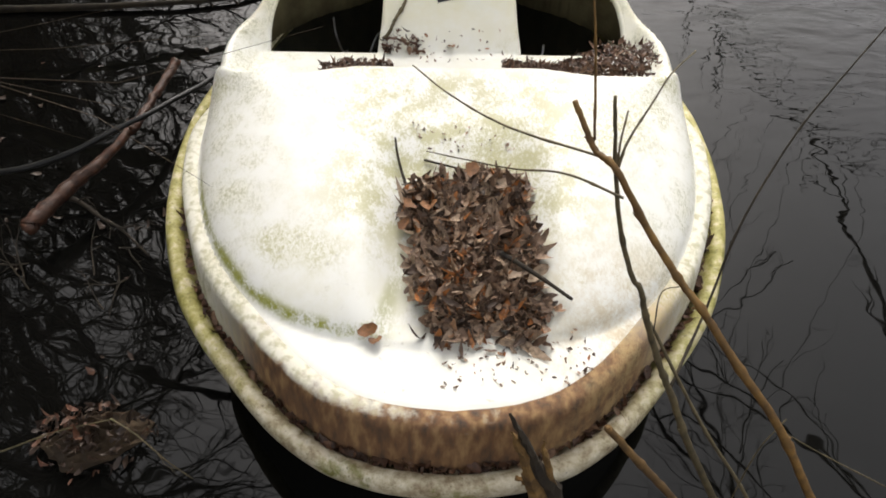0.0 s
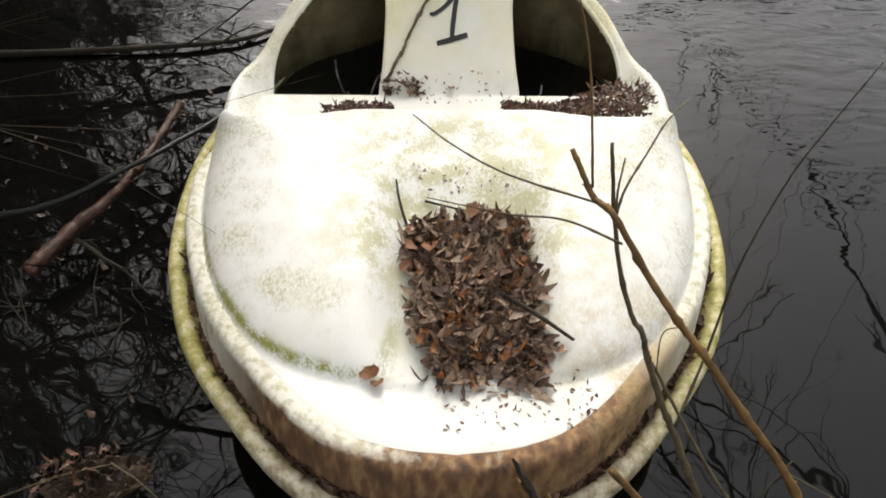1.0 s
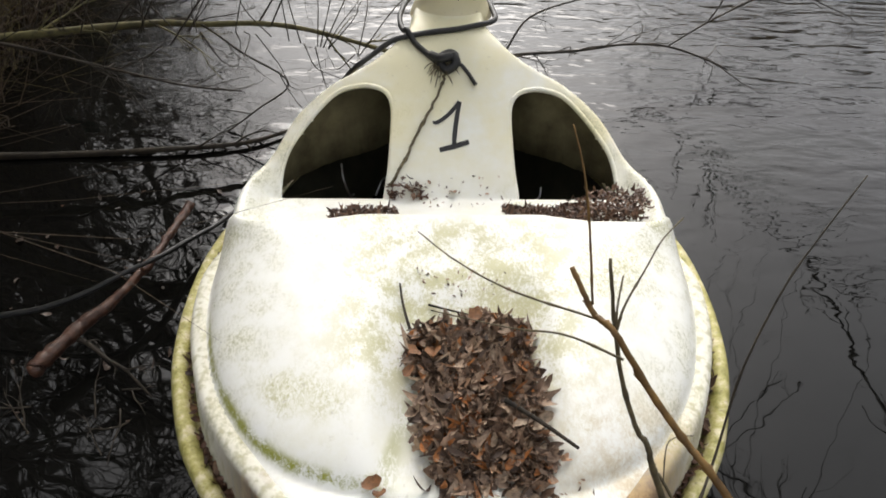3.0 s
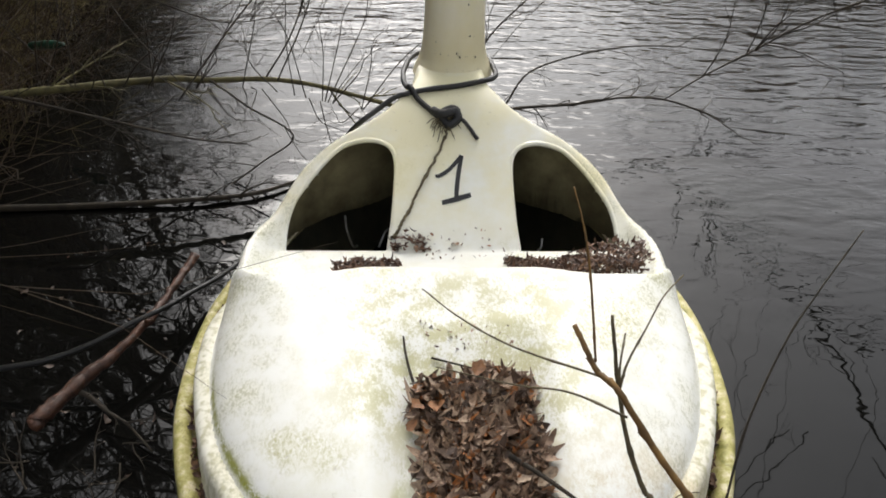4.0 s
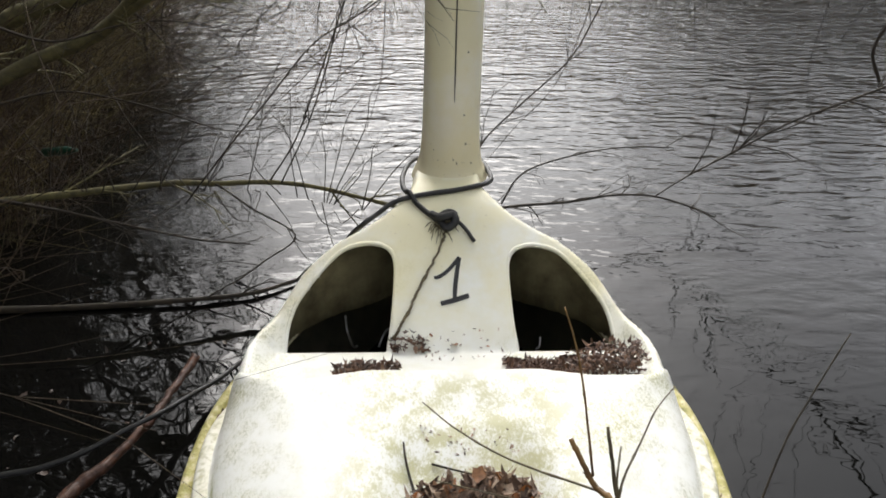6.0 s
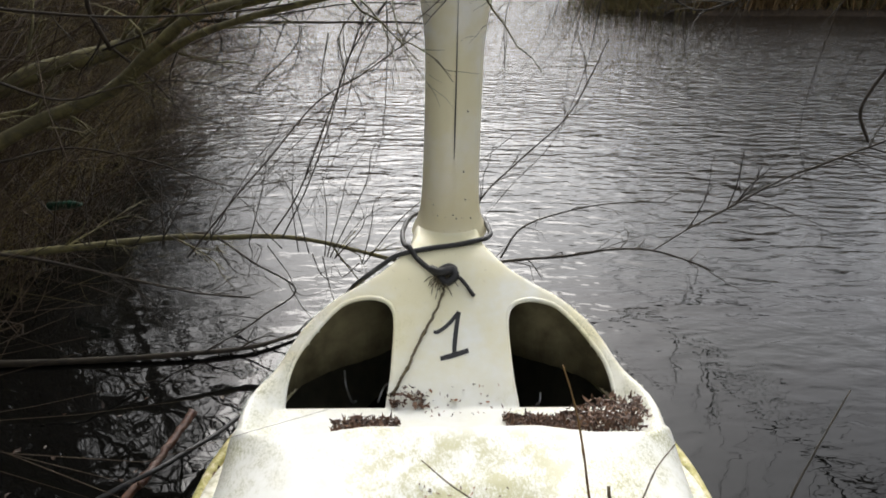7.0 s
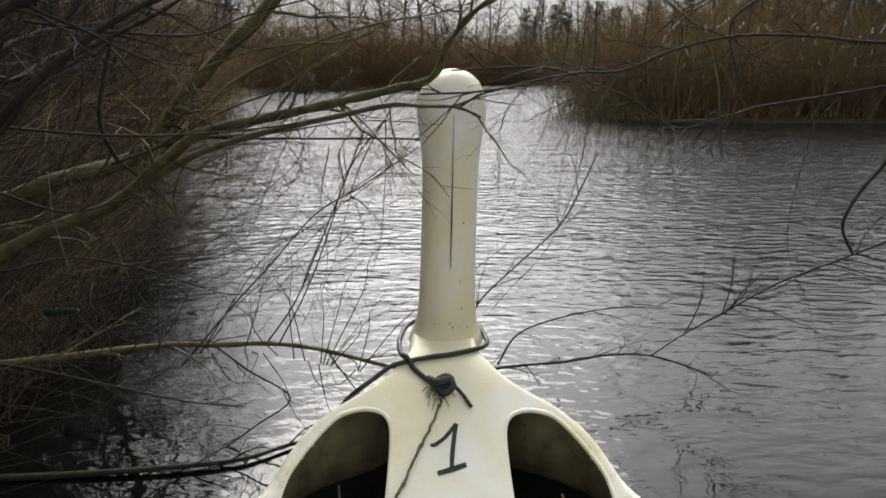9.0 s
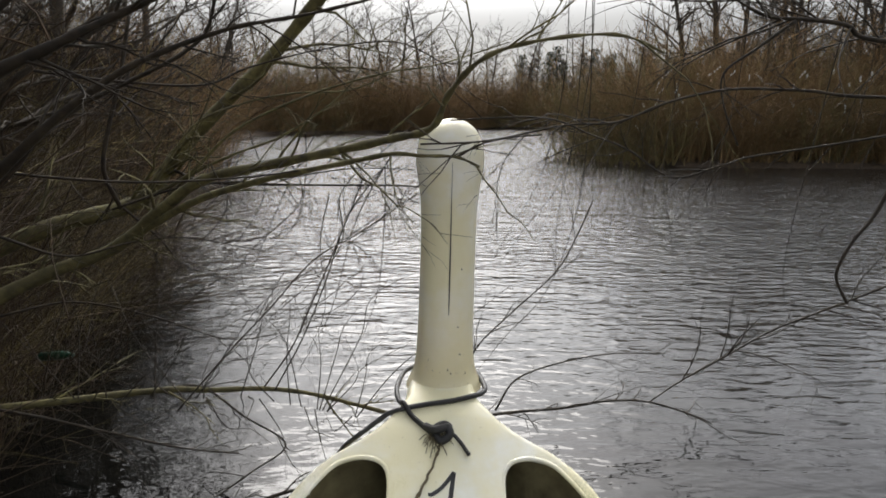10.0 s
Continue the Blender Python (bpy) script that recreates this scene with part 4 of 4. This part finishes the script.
def canopy_tree():
    """A tree on the bank whose crown arches high over the water."""
    tree = thing("arching_alder", "bare dark alder arching its crown high over the water", "tree")
    limb(tree, 400, 9, 0, [(-3.4, 1.7, .1), (-3.35, 1.8, 1.5), (-3.15, 2.1, 3.2), (-2.9, 2.5, 5.0), (-2.8, 2.9, 6.6)], .11, .04, 10, 1.2, M_FARBARK)
    for i, (pts, r) in enumerate([([(-3.15, 2.1, 3.2), (-2.5, 2.7, 3.6), (-1.8, 3.3, 3.8), (-1.1, 3.9, 4.1), (-.5, 4.6, 4.2)], .035),
                                  ([(-3.05, 2.3, 4.0), (-2.6, 3.2, 4.5), (-2.2, 4.2, 4.7), (-1.9, 5.2, 4.8)], .035),
                                  ([(-2.95, 2.4, 4.6), (-2.2, 2.5, 5.0), (-1.4, 2.7, 5.2), (-.7, 3.0, 5.5)], .03),
                                  ([(-2.9, 2.5, 5.0), (-3.0, 3.5, 5.5), (-3.2, 4.6, 5.8), (-3.3, 5.8, 6.0)], .035),
                                  ([(-2.85, 2.7, 5.8), (-2.2, 3.6, 6.3), (-1.5, 4.5, 6.6)], .03),
                                  ([(-3.25, 1.95, 2.6), (-2.7, 1.7, 3.2), (-2.1, 1.5, 3.5), (-1.5, 1.5, 3.9)], .03)]):
        limb(tree, 401 + i, 8, .0, pts, r, .006, 22, 1.0, M_FARBARK)


canopy_tree()


def stem(name, parent, pts, r0, r1, material, seed, nodes=9):
    """A crooked young stem with swollen nodes; the first point is its foot."""
    rng = random.Random(seed)
    line = spline(pts, 8)
    k = len(line)
    line = [p + Vector((rng.gauss(0, 1), rng.gauss(0, 1), rng.gauss(0, 1))) * r0 * .05 for p in line]
    q = Build()
    q.tube(line, [(r0 + (r1 - r0) * i / (k - 1)) * (1 + (.32 if i % nodes == 4 else 0) + rng.uniform(-.06, .06)) for i in range(k)], 8)
    for i in range(4, k - 2, nodes * 2):
        t = (line[i + 1] - line[i]).normalized()
        d = (t + t.orthogonal() * rng.choice((-1, 1)) * .9).normalized()
        r = r0 + (r1 - r0) * i / (k - 1)
        q.tube([line[i], line[i] + d * r * 2.2], [r * .55, r * .25], 6)
    part(name, q.mesh(name, material), parent)


def saplings():
    tree = thing("sapling", "bare ochre sapling growing in front of the boat's stern", "sapling")
    for i, (pts, r0, r1, m) in enumerate([
            ([(1.096, 0.440, 0.239), (0.942, 0.530, 0.440), (0.822, 0.600, 0.597), (0.737, 0.650, 0.724), (0.651, 0.700, 0.821), (0.593, 0.740, 0.887), (0.566, 0.765, 0.908), (0.511, 0.800, 0.972), (0.461, 0.830, 1.043), (0.439, 0.861, 1.046), (0.423, 0.880, 1.068), (0.408, 0.900, 1.093)], .0072, .0034, M_YOUNG),
            ([(0.444, 0.858, 1.040), (0.333, 0.920, 1.031), (0.257, 0.960, 1.048), (0.202, 1.000, 1.067)], .0018, .0009, M_GREYBARK),
            ([(0.476, 0.820, 1.006), (0.406, 0.860, 1.007), (0.337, 0.900, 0.976), (0.223, 0.950, 0.957)], .0019, .0008, M_GREYBARK),
            ([(0.435, 0.868, 1.058), (0.423, 0.880, 1.133), (0.410, 0.895, 1.206), (0.399, 0.910, 1.250), (0.386, 0.925, 1.288)], .0018, .0009, M_YOUNG),
            ([(0.465, 0.840, 1.036), (0.466, 0.862, 1.058), (0.477, 0.900, 1.080)], .0020, .0012, M_GREYBARK),
            ([(0.465, 0.840, 1.040), (0.474, 0.860, 1.065), (0.502, 0.900, 1.086), (0.535, 0.950, 1.102), (0.576, 1.000, 1.103)], .0020, .0009, M_GREYBARK)]):
        stem("stem", tree, pts, r0, r1, m, 300 + i)
    tree = thing("sapling", "thin grey-green sapling with several stems at the boat's stern", "sapling")
    for i, (pts, r0, r1, m) in enumerate([
            ([(0.959, 0.654, -0.020), (0.876, 0.692, 0.138), (0.816, 0.720, 0.253), (0.716, 0.760, 0.434), (0.665, 0.790, 0.540), (0.626, 0.820, 0.613), (0.586, 0.850, 0.704), (0.569, 0.865, 0.753), (0.551, 0.880, 0.774), (0.518, 0.906, 0.857), (0.494, 0.930, 0.952), (0.477, 0.970, 1.049)], .0085, .0026, M_GREYBARK),
            ([(1.02, .58, .0), (0.887, 0.700, 0.259), (0.755, 0.800, 0.423), (0.636, 0.920, 0.585)], .0042, .0030, M_GREYBARK),
            ([(0.687, 0.840, 0.479), (0.779, 1.000, 0.523), (0.823, 1.100, 0.658), (0.897, 1.200, 0.788), (0.969, 1.270, 0.867), (1.059, 1.350, 0.955)], .0030, .0014, M_TWIG),
            ([(0.628, 0.880, 0.615), (0.649, 0.950, 0.633), (0.686, 0.970, 0.628), (0.707, 0.980, 0.616)], .0013, .0008, M_TWIG),
            ([(1.084, 0.700, 0.394), (0.955, 0.720, 0.466), (0.863, 0.750, 0.504)], .0014, .0009, M_GREYBARK),
            ([(0.832, 0.700, 0.286), (0.828, 0.730, 0.462), (0.860, 0.760, 0.534)], .0012, .0009, M_GREYBARK)]):
        stem("stem", tree, pts, r0, r1, m, 320 + i, 11)
    stake = thing("broken_stake", "broken rotten stake with a dark split top at the stern", "stake")
    for i, (pts, radii, m) in enumerate([([(0.364, 0.690, 0.659), (0.391, 0.675, 0.598), (0.425, 0.660, 0.515), (0.470, 0.645, 0.398), (0.460, 0.580, 0.200)], (.0015, .008, .0125, .015, .018), M_TWIG),
                                         ([(0.370, 0.680, 0.618), (0.390, 0.670, 0.569), (0.412, 0.655, 0.502), (0.439, 0.640, 0.396), (0.430, 0.580, 0.200)], (.003, .010, .0145, .017, .02), M_ROT),
                                         ([(0.418, 0.670, 0.619), (0.432, 0.660, 0.551), (0.467, 0.645, 0.413), (0.470, 0.580, 0.250)], (.0012, .006, .009, .012), M_ROT),
                                         ([(0.389, 0.660, 0.484), (0.411, 0.655, 0.468), (0.436, 0.650, 0.424)], (.004, .0065, .008), M_ROT)]):
        rng = random.Random(60 + i)
        line = spline(pts, 5)
        rr = np.interp(np.linspace(0, 1, len(line)), np.linspace(0, 1, len(radii)), radii)
        q = Build()
        q.tube([p + Vector((rng.gauss(0, .0012), rng.gauss(0, .0012), 0)) for p in line], [r * rng.uniform(.8, 1.15) for r in rr], 7)
        for vert in q.v:
            vert += Vector((rng.gauss(0, .0012), rng.gauss(0, .0012), rng.gauss(0, .002)))
        part("splinter", q.mesh("splinter", m, False), stake)
    cut = thing("cut_stick", "bare cut stick pointing at the boat's rim", "stick")
    stem("shaft", cut, [(0.908, 0.634, 0.077), (0.716, 0.700, 0.301), (0.636, 0.728, 0.394), (0.556, 0.755, 0.488)], .0085, .0072, M_ROT, 77, 12)


saplings()


def in_the_water():
    log = thing("floating_log", "reddish wet bark log lying in the water beside the boat", "log")
    rng = random.Random(3)
    line = spline([(-.99, 1.52, .09), (-.976, 1.548, .10), (-.915, 1.68, .11), (-.853, 1.788, .12), (-.798, 1.938, .13), (-.783, 2.052, .13), (-.764, 2.185, .14), (-.749, 2.298, .15)], 8)
    q = Build()
    k = len(line)
    q.tube([p + Vector((rng.gauss(0, .002), rng.gauss(0, .002), rng.gauss(0, .002))) for p in line],
           [.008 if i == 0 else (.027 - .013 * sstep(0, .62, i / k)) * rng.uniform(.88, 1.1) + (.005 if i in (9, 34) else 0) + .004 * float(sstep(.85, 1, i / k)) for i in range(k)], 12)
    for vert in q.v:
        vert += Vector((rng.gauss(0, .0012), rng.gauss(0, .0012), rng.gauss(0, .0012)))
    part("trunk", q.mesh("trunk", M_LOG), log)
    q = Build()
    q.tube([(-.80, 1.93, .13), (-.785, 1.915, .155), (-.778, 1.908, .163)], [.012, .009, .007], 8)
    part("stub", q.mesh("stub", M_LOG), log, "short sawn stub of a side branch")
    q = Build()
    add_branch(q, [(-.92, 1.65, .09), (-.88, 1.635, .085), (-.809, 1.599, .06), (-.739, 1.564, .05), (-.639, 1.491, .012)], .010, .0035, 8, 4, .15, 91, .04)
    part("side_branch", q.mesh("side_branch", M_TWIG), log)
    branch("black_cable", "smooth black cable sagging over the log", [(-1.6, 1.72, .02), (-1.169, 1.742, .10), (-1.058, 1.757, .12), (-.935, 1.796, .15), (-.822, 1.866, .18), (-.726, 1.949, .19), (-.677, 2.053, .17), (-.622, 2.182, .14), (-.587, 2.337, .1)], .0095, .0085, M_ROPE, 0, 0, 4, kink=.02)
    # sodden clump of roots and leaves by the bank
    q = Build()
    for j in range(9):
        for i in range(22):
            a, r = 2 * math.pi * i / 22, j / 8
            z = .07 * (1 - r ** 2) * rng.uniform(.4, 1.4) - .02 * r
            q.v.append((math.cos(a) * r * .14 * rng.uniform(.85, 1.15), math.sin(a) * r * .085 * rng.uniform(.85, 1.15), z))
    q.f = [(j * 22 + i, j * 22 + (i + 1) % 22, (j + 1) * 22 + (i + 1) % 22, (j + 1) * 22 + i) for j in range(8) for i in range(22)]
    thing("rotten_clump", "sodden dark clump of rotten wood and roots in the water", "driftwood", pose(-.60, .91, 0, 0, 0, 20), data=q.mesh("rotten_clump", M_SOIL, False))
    sp = []
    for _ in range(170):
        a, r = rng.uniform(0, 6.28), rng.random() ** .6
        sp.append((-.60 + math.cos(a) * r * .16, .91 + math.sin(a) * r * .09, .07 * (1 - r * r) + .012, .9))
    litter("clump_leaves", "sodden dark leaves stuck to the rotten clump", sp, M_WETLEAF, size=(.012, .035), seed=71, parent_pose=Matrix.Identity(4))
    for pts in ([(-.90, .835, .0), (-.803, .857, .03), (-.66, .89, .08), (-.526, .918, .1)], [(-.53, .92, .1), (-.46, .885, .09), (-.39, .84, .05), (-.33, .814, .01)]):
        branch("pale_twig", "thin pale twig sticking out of the rotten clump", pts, .0026, .0014, M_GREYBARK, 1, .08, 5, "pale twigs")
    branch("sunken_branch", "dark branch lying on the water behind the log", [(-2.4, 2.75, .03), (-1.597, 2.838, .015), (-1.086, 2.89, .02), (-.73, 2.97, .02), (-.5, 3.12, .015), (-.3, 3.2, .01)], .019, .008, M_TWIG, 9, .3, 7, droop=.02)
    rng = random.Random(21)
    sp = []
    for _ in range(60):
        x, y = rng.uniform(-1.5, -.45), rng.uniform(.7, 2.6)
        sp.append((x, y, .004, .12))
    litter("floating_leaves", "sunken brown leaves floating on the dark water", sp, M_WETLEAF, size=(.015, .04), seed=22, parent_pose=Matrix.Identity(4))
    q = Build()
    for i in range(9):
        p = Vector((rng.uniform(-1.1, -.65), rng.uniform(1.25, 1.6), .0))
        a = rng.uniform(0, 6.28)
        grow(q, p, Vector((math.cos(a), math.sin(a), rng.uniform(.05, .35))).normalized(), rng.uniform(.1, .24), .003, rng, 1)
    thing("dead_twigs", "dead twigs sticking out of the water by the bank", "twigs", kind="stuff", data=q.mesh("dead_twigs", M_TWIG))
    q = Build()
    q.tube([(0, 0, 0), (0, 0, .01), (0, 0, .17), (0, 0, .2), (0, 0, .23), (0, 0, .25)], [.022, .026, .026, .022, .011, .011], 14)
    thing("green_bottle", "green plastic bottle lying among the bank's brushwood", "bottle", pose(-2.15, 3.9, .40, 80, 20, 70), data=q.mesh("green_bottle", M_BOTTLE))


in_the_water()


# ---- thickets and trees ----
def thicket_mesh(name, material, count, height, spread, seed, lean=.42, thick=.0045):
    rng = random.Random(seed)
    q = Build()
    for _ in range(count):
        a, r = rng.uniform(0, 6.28), spread * rng.random() ** .5
        p = Vector((math.cos(a) * r, math.sin(a) * r, -.1))
        d = Vector((rng.gauss(0, lean), rng.gauss(0, lean), 1)).normalized()
        h = height * rng.uniform(.35, 1.15)
        line, n_ = [p], 5
        for i in range(n_):
            d = (d + Vector((rng.gauss(0, .2), rng.gauss(0, .2), -.03))).normalized()
            line.append(line[-1] + d * h / n_)
        r0 = thick * height * rng.uniform(.5, 1.2)
        q.tube(line, [r0 * (1 - .8 * i / n_) for i in range(n_ + 1)], 3, False)
        for i in range(1, n_):
            for _ in range(2):
                d2 = (d + Vector((rng.gauss(0, .6), rng.gauss(0, .6), rng.gauss(0, .4)))).normalized()
                e = line[i] + d2 * h * rng.uniform(.15, .4)
                m_ = (line[i] + e) / 2 + Vector((rng.gauss(0, 1), rng.gauss(0, 1), 0)) * h * .02
                q.tube([line[i], m_, e], [r0 * .45, r0 * .35, r0 * .15], 3, False)
    return q.mesh(name, material)


def bare_tree(name, label, height, seed, material=M_FARBARK, dense=1.0):
    rng = random.Random(seed)
    tree = thing(name, label, "tree")
    q, c = Build(), Build()
    d, line = Vector((rng.gauss(0, .05), rng.gauss(0, .05), 1)).normalized(), [Vector((0, 0, -.2))]
    n_ = 9
    for i in range(n_):
        d = (d + Vector((rng.gauss(0, .06), rng.gauss(0, .06), .05))).normalized()
        line.append(line[-1] + d * height / n_)
    r0 = height * .014
    q.tube(line, [r0 * (1 - .85 * i / n_) for i in range(n_ + 1)], 8)
    part("trunk", q.mesh("trunk", material), tree)
    for i in range(2, n_ + 1):
        for _ in range(int(3 * dense) + (i > 4)):
            a = rng.uniform(0, 6.28)
            d2 = Vector((math.cos(a), math.sin(a), rng.uniform(.3, 1.0))).normalized()
            grow(c, line[i] - Vector((0, 0, rng.random() * height / n_)), d2, height * rng.uniform(.16, .34) * (1.15 - .5 * i / n_), r0 * .35 * (1.1 - .7 * i / n_), rng, 2, -.02)
    part("crown", c.mesh("crown", material), tree)
    return tree


def pine_tree(seed, height):
    rng = random.Random(seed)
    tree = thing("pine_tree", "dark green pine standing on the far bank", "tree", group="far pines")
    q, c = Build(), Build()
    q.tube([(0, 0, 0), (0, 0, height * .5), (.1, 0, height * .97)], [height * .014, height * .011, height * .003], 7)
    part("trunk", q.mesh("trunk", M_FARBARK), tree)
    for _ in range(85):
        t = rng.uniform(.45, 1)
        a, r = rng.uniform(0, 6.28), height * .2 * (1.05 - t) ** .6 * rng.uniform(.2, 1.1)
        p = Vector((math.cos(a) * r, math.sin(a) * r, height * t))
        for _ in range(26):
            d = Vector((rng.gauss(0, 1), rng.gauss(0, 1), rng.gauss(0, .6)))
            o = p + d * height * .022
            w = Vector((rng.gauss(0, 1), rng.gauss(0, 1), rng.gauss(0, 1))).normalized() * height * .012
            b_ = len(c.v)
            c.v += [o, o + w, o + d.normalized() * height * .025]
            c.f.append((b_, b_ + 1, b_ + 2))
    part("crown", c.mesh("crown", M_PINE, False), tree)
    return tree


def place(x, y, s=1.0, turn=0.0):
    z = float(land(np.array([x]), np.array([y]))[0])
    return Matrix.Translation((x, y, max(z, -.1))) @ Matrix.Rotation(turn, 4, "Z") @ Matrix.Scale(s, 4)


def woods():
    rng = random.Random(33)
    kinds = [thicket_mesh("thicket", m, c, h, s, k) for m, c, h, s, k in
             ((M_BRUSH, 170, 4.5, 2.6, 1), (M_BRUSH2, 170, 4.0, 2.6, 2), (M_BRUSH, 200, 3.2, 2.4, 3))]
    near = [thicket_mesh("bank_brush", m, c, h, s, k, .5, .0024) for m, c, h, s, k in
            ((M_BRUSH2, 150, 1.5, .7, 4), (M_DARKBRUSH, 150, 1.9, .8, 5))]

    def bush(x, y, s, k):
        ob = thing("thicket", "dense bare brown willow scrub on the pond's bank", "shrub", place(x, y, s, rng.uniform(0, 6)), "bank scrub", "stuff", kinds[k])
        return ob

    # right bank behind the water
    for i in range(34):
        x = 7.2 + i * .75
        bush(x + rng.uniform(-.3, .3), 26.8 + rng.uniform(-.6, .9) + (x - 8) * -.02, rng.uniform(.8, 1.15), rng.randrange(3))
        bush(x + rng.uniform(-.3, .3) + 1, 30.5 + rng.uniform(-1, 2), rng.uniform(1.1, 1.5), rng.randrange(3))
    # far bank
    for i in range(46):
        x = -36 + i * 1.7
        y = float(np.interp(x, (-36, -15, -4, 4, 16, 30, 45), (50, 63, 73, 94, 99, 90, 80)))
        bush(x, y + rng.uniform(.3, 1.5), rng.uniform(.8, 1.6), rng.choice((0, 0, 2, 1)))
        bush(x + .8, y + rng.uniform(3, 7), rng.uniform(1.3, 2.5), rng.choice((0, 0, 2, 1)))
    # left bank
    for x, y, s in ((-5.2, 9.5, .5), (-6.2, 12.5, .55), (-7.6, 17, .9), (-9.0, 21, 1.0), (-11.0, 26, 1.0), (-13.6, 32, 1.1), (-16.5, 38, 1.2), (-19.5, 44, 1.3), (-6.5, 8.5, .9), (-9, 13, 1.1), (-12, 20, 1.2), (-7, 5, .9)):
        bush(x, y, s, rng.randrange(3))
    for x, y, s, k in ((-2.75, 3.6, .8, 0), (-3.0, 4.6, .9, 1), (-3.3, 5.6, 1.0, 0), (-3.5, 6.7, 1.0, 1), (-4.0, 8.0, 1.2, 0), (-2.6, 2.4, .7, 1), (-3.4, 3.0, 1.1, 0), (-3.9, 4.6, 1.2, 1), (-2.9, 1.3, .6, 0), (-4.3, 6.3, 1.4, 0)):
        thing("bank_brush", "tangled brown and olive brushwood on the near bank", "shrub", place(x, y, s, rng.uniform(0, 6)), "bank brushwood", "stuff", near[k])
    for i in range(26):
        y = rng.uniform(1.2, 8.5)
        x = float(np.interp(y, (1, 3, 7, 9), (-2.6, -2.9, -3.7, -4.3))) + rng.uniform(-.6, .2)
        thing("bank_brush", "tangled brown and olive brushwood on the near bank", "shrub", place(x, y, rng.uniform(.6, 1.2), rng.uniform(0, 6)), "bank brushwood", "stuff", near[i % 2])
    for i in range(44):
        y = rng.uniform(1.0, 17)
        x = float(np.interp(y, (1, 3, 7, 14, 18), (-3.3, -4.2, -5.2, -7.0, -9))) + rng.uniform(-1.2, .3)
        thing("bank_brush", "tangled brown and olive brushwood on the near bank", "shrub", place(x, y, rng.uniform(1.5, 2.3), rng.uniform(0, 6)), "bank brushwood", "stuff", near[i % 2])
    # trees
    a = bare_tree("bare_tree", "tall bare winter tree with fine twigs on the bank", 13, 101, dense=1.7)
    b_ = bare_tree("bare_tree", "tall bare winter tree with fine twigs on the bank", 11, 102, dense=1.7)
    c = bare_tree("bare_tree", "tall bare winter tree with fine twigs on the bank", 9, 103)
    for ob, (x, y) in ((a, (-7.0, 80)), (b_, (13.0, 30.0)), (c, (-6.2, 7.5))):
        ob.matrix_world = place(x, y)
        tagged(ob, group="bare trees")
    spots = [(10.5, 33, .8), (16, 31, 1.0), (19, 29, 1.1), (22, 31, 1.0), (25, 28, 1.1), (17.5, 35, 1.2), (-16, 50, 1.0), (-21, 47, 1.1), (-25, 52, 1.2), (-18, 60, 1.0), (-11, 70, .8), (-30, 50, 1.3),
             (2, 97, .8), (28, 92, 1.2), (34, 88, 1.2)]
    spots += [(-12.3, 29.5, 1.1), (-8.5, 11, .8), (-11, 16, 1.0), (-14, 24, 1.1), (-3.7, 4.2, .6), (-3.2, 1.2, .55), (-4.4, 2.6, .75), (-3.9, 6.0, .65), (-2.9, -.6, .6), (-5.2, 4.6, .8), (-5.4, .5, .8), (-7.5, 2.5, .9), (-18, 34, 1.1), (-10, 9, 1.0), (-13, 14, 1.1), (-4.5, -3.5, .8), (10, -6, 1.0)]
    spots += [(float(x), float(np.interp(x, (-36, -15, -4, 4, 16, 30, 45), (52, 66, 76, 97, 103, 95, 84))) + rng.uniform(0, 6), rng.uniform(.8, 1.3)) for x in np.linspace(-34, 40, 44)]
    spots += [(12 + i * .95 + rng.uniform(-.5, .5), rng.uniform(28.5, 36), rng.uniform(.8, 1.2)) for i in range(18)]
    for x, y, s in spots:
        copy_thing(rng.choice((a, b_, c)), place(x, y, s, rng.uniform(0, 6)))
    d = bare_tree("bare_tree", "dense bare tree leaning its twigs over the pond", 7, 104, M_FARBARK, 2.4)
    d.matrix_world = place(-3.1, 1.5)
    tagged(d, group="bare trees")
    for x, y, s in ((-3.1, 3.3, 1.0), (-3.6, -.1, 1.0), (-3.9, 2.0, 1.15), (-3.6, 5.2, 1.1), (-4.6, 7.2, 1.2), (-5.2, 9.5, 1.3)):
        copy_thing(d, place(x, y, s, rng.uniform(0, 6)))
    p = pine_tree(7, 10.5)
    p.matrix_world = place(12, 108)
    for i in range(15):
        copy_thing(p, place(13.5 + i * 1.9 + rng.uniform(-.6, .6), 106 + rng.uniform(-2, 4), rng.uniform(.85, 1.1), rng.uniform(0, 6)))
    # pale catkins on the right bank
    for i in range(40):
        q = Build()
        drift, o = rng.uniform(-.08, .08), Vector((0, 0, 0))
        for _ in range(rng.randrange(2, 6)):
            o = o + Vector((drift + rng.uniform(-.04, .04), rng.uniform(-.03, .03), rng.uniform(.04, .09)))
            q.tube([o, o + Vector((.02, 0, .04)), o + Vector((.03, 0, .09))], [.014, .03, .010], 6)
        thing("catkin_twig", "pale catkins on a twig of the bank scrub", "catkins", Matrix.Translation((rng.uniform(7.5, 16), 25.7, rng.uniform(1.0, 3.4))), "catkins", data=q.mesh("catkin_twig", M_CATKIN))


woods()
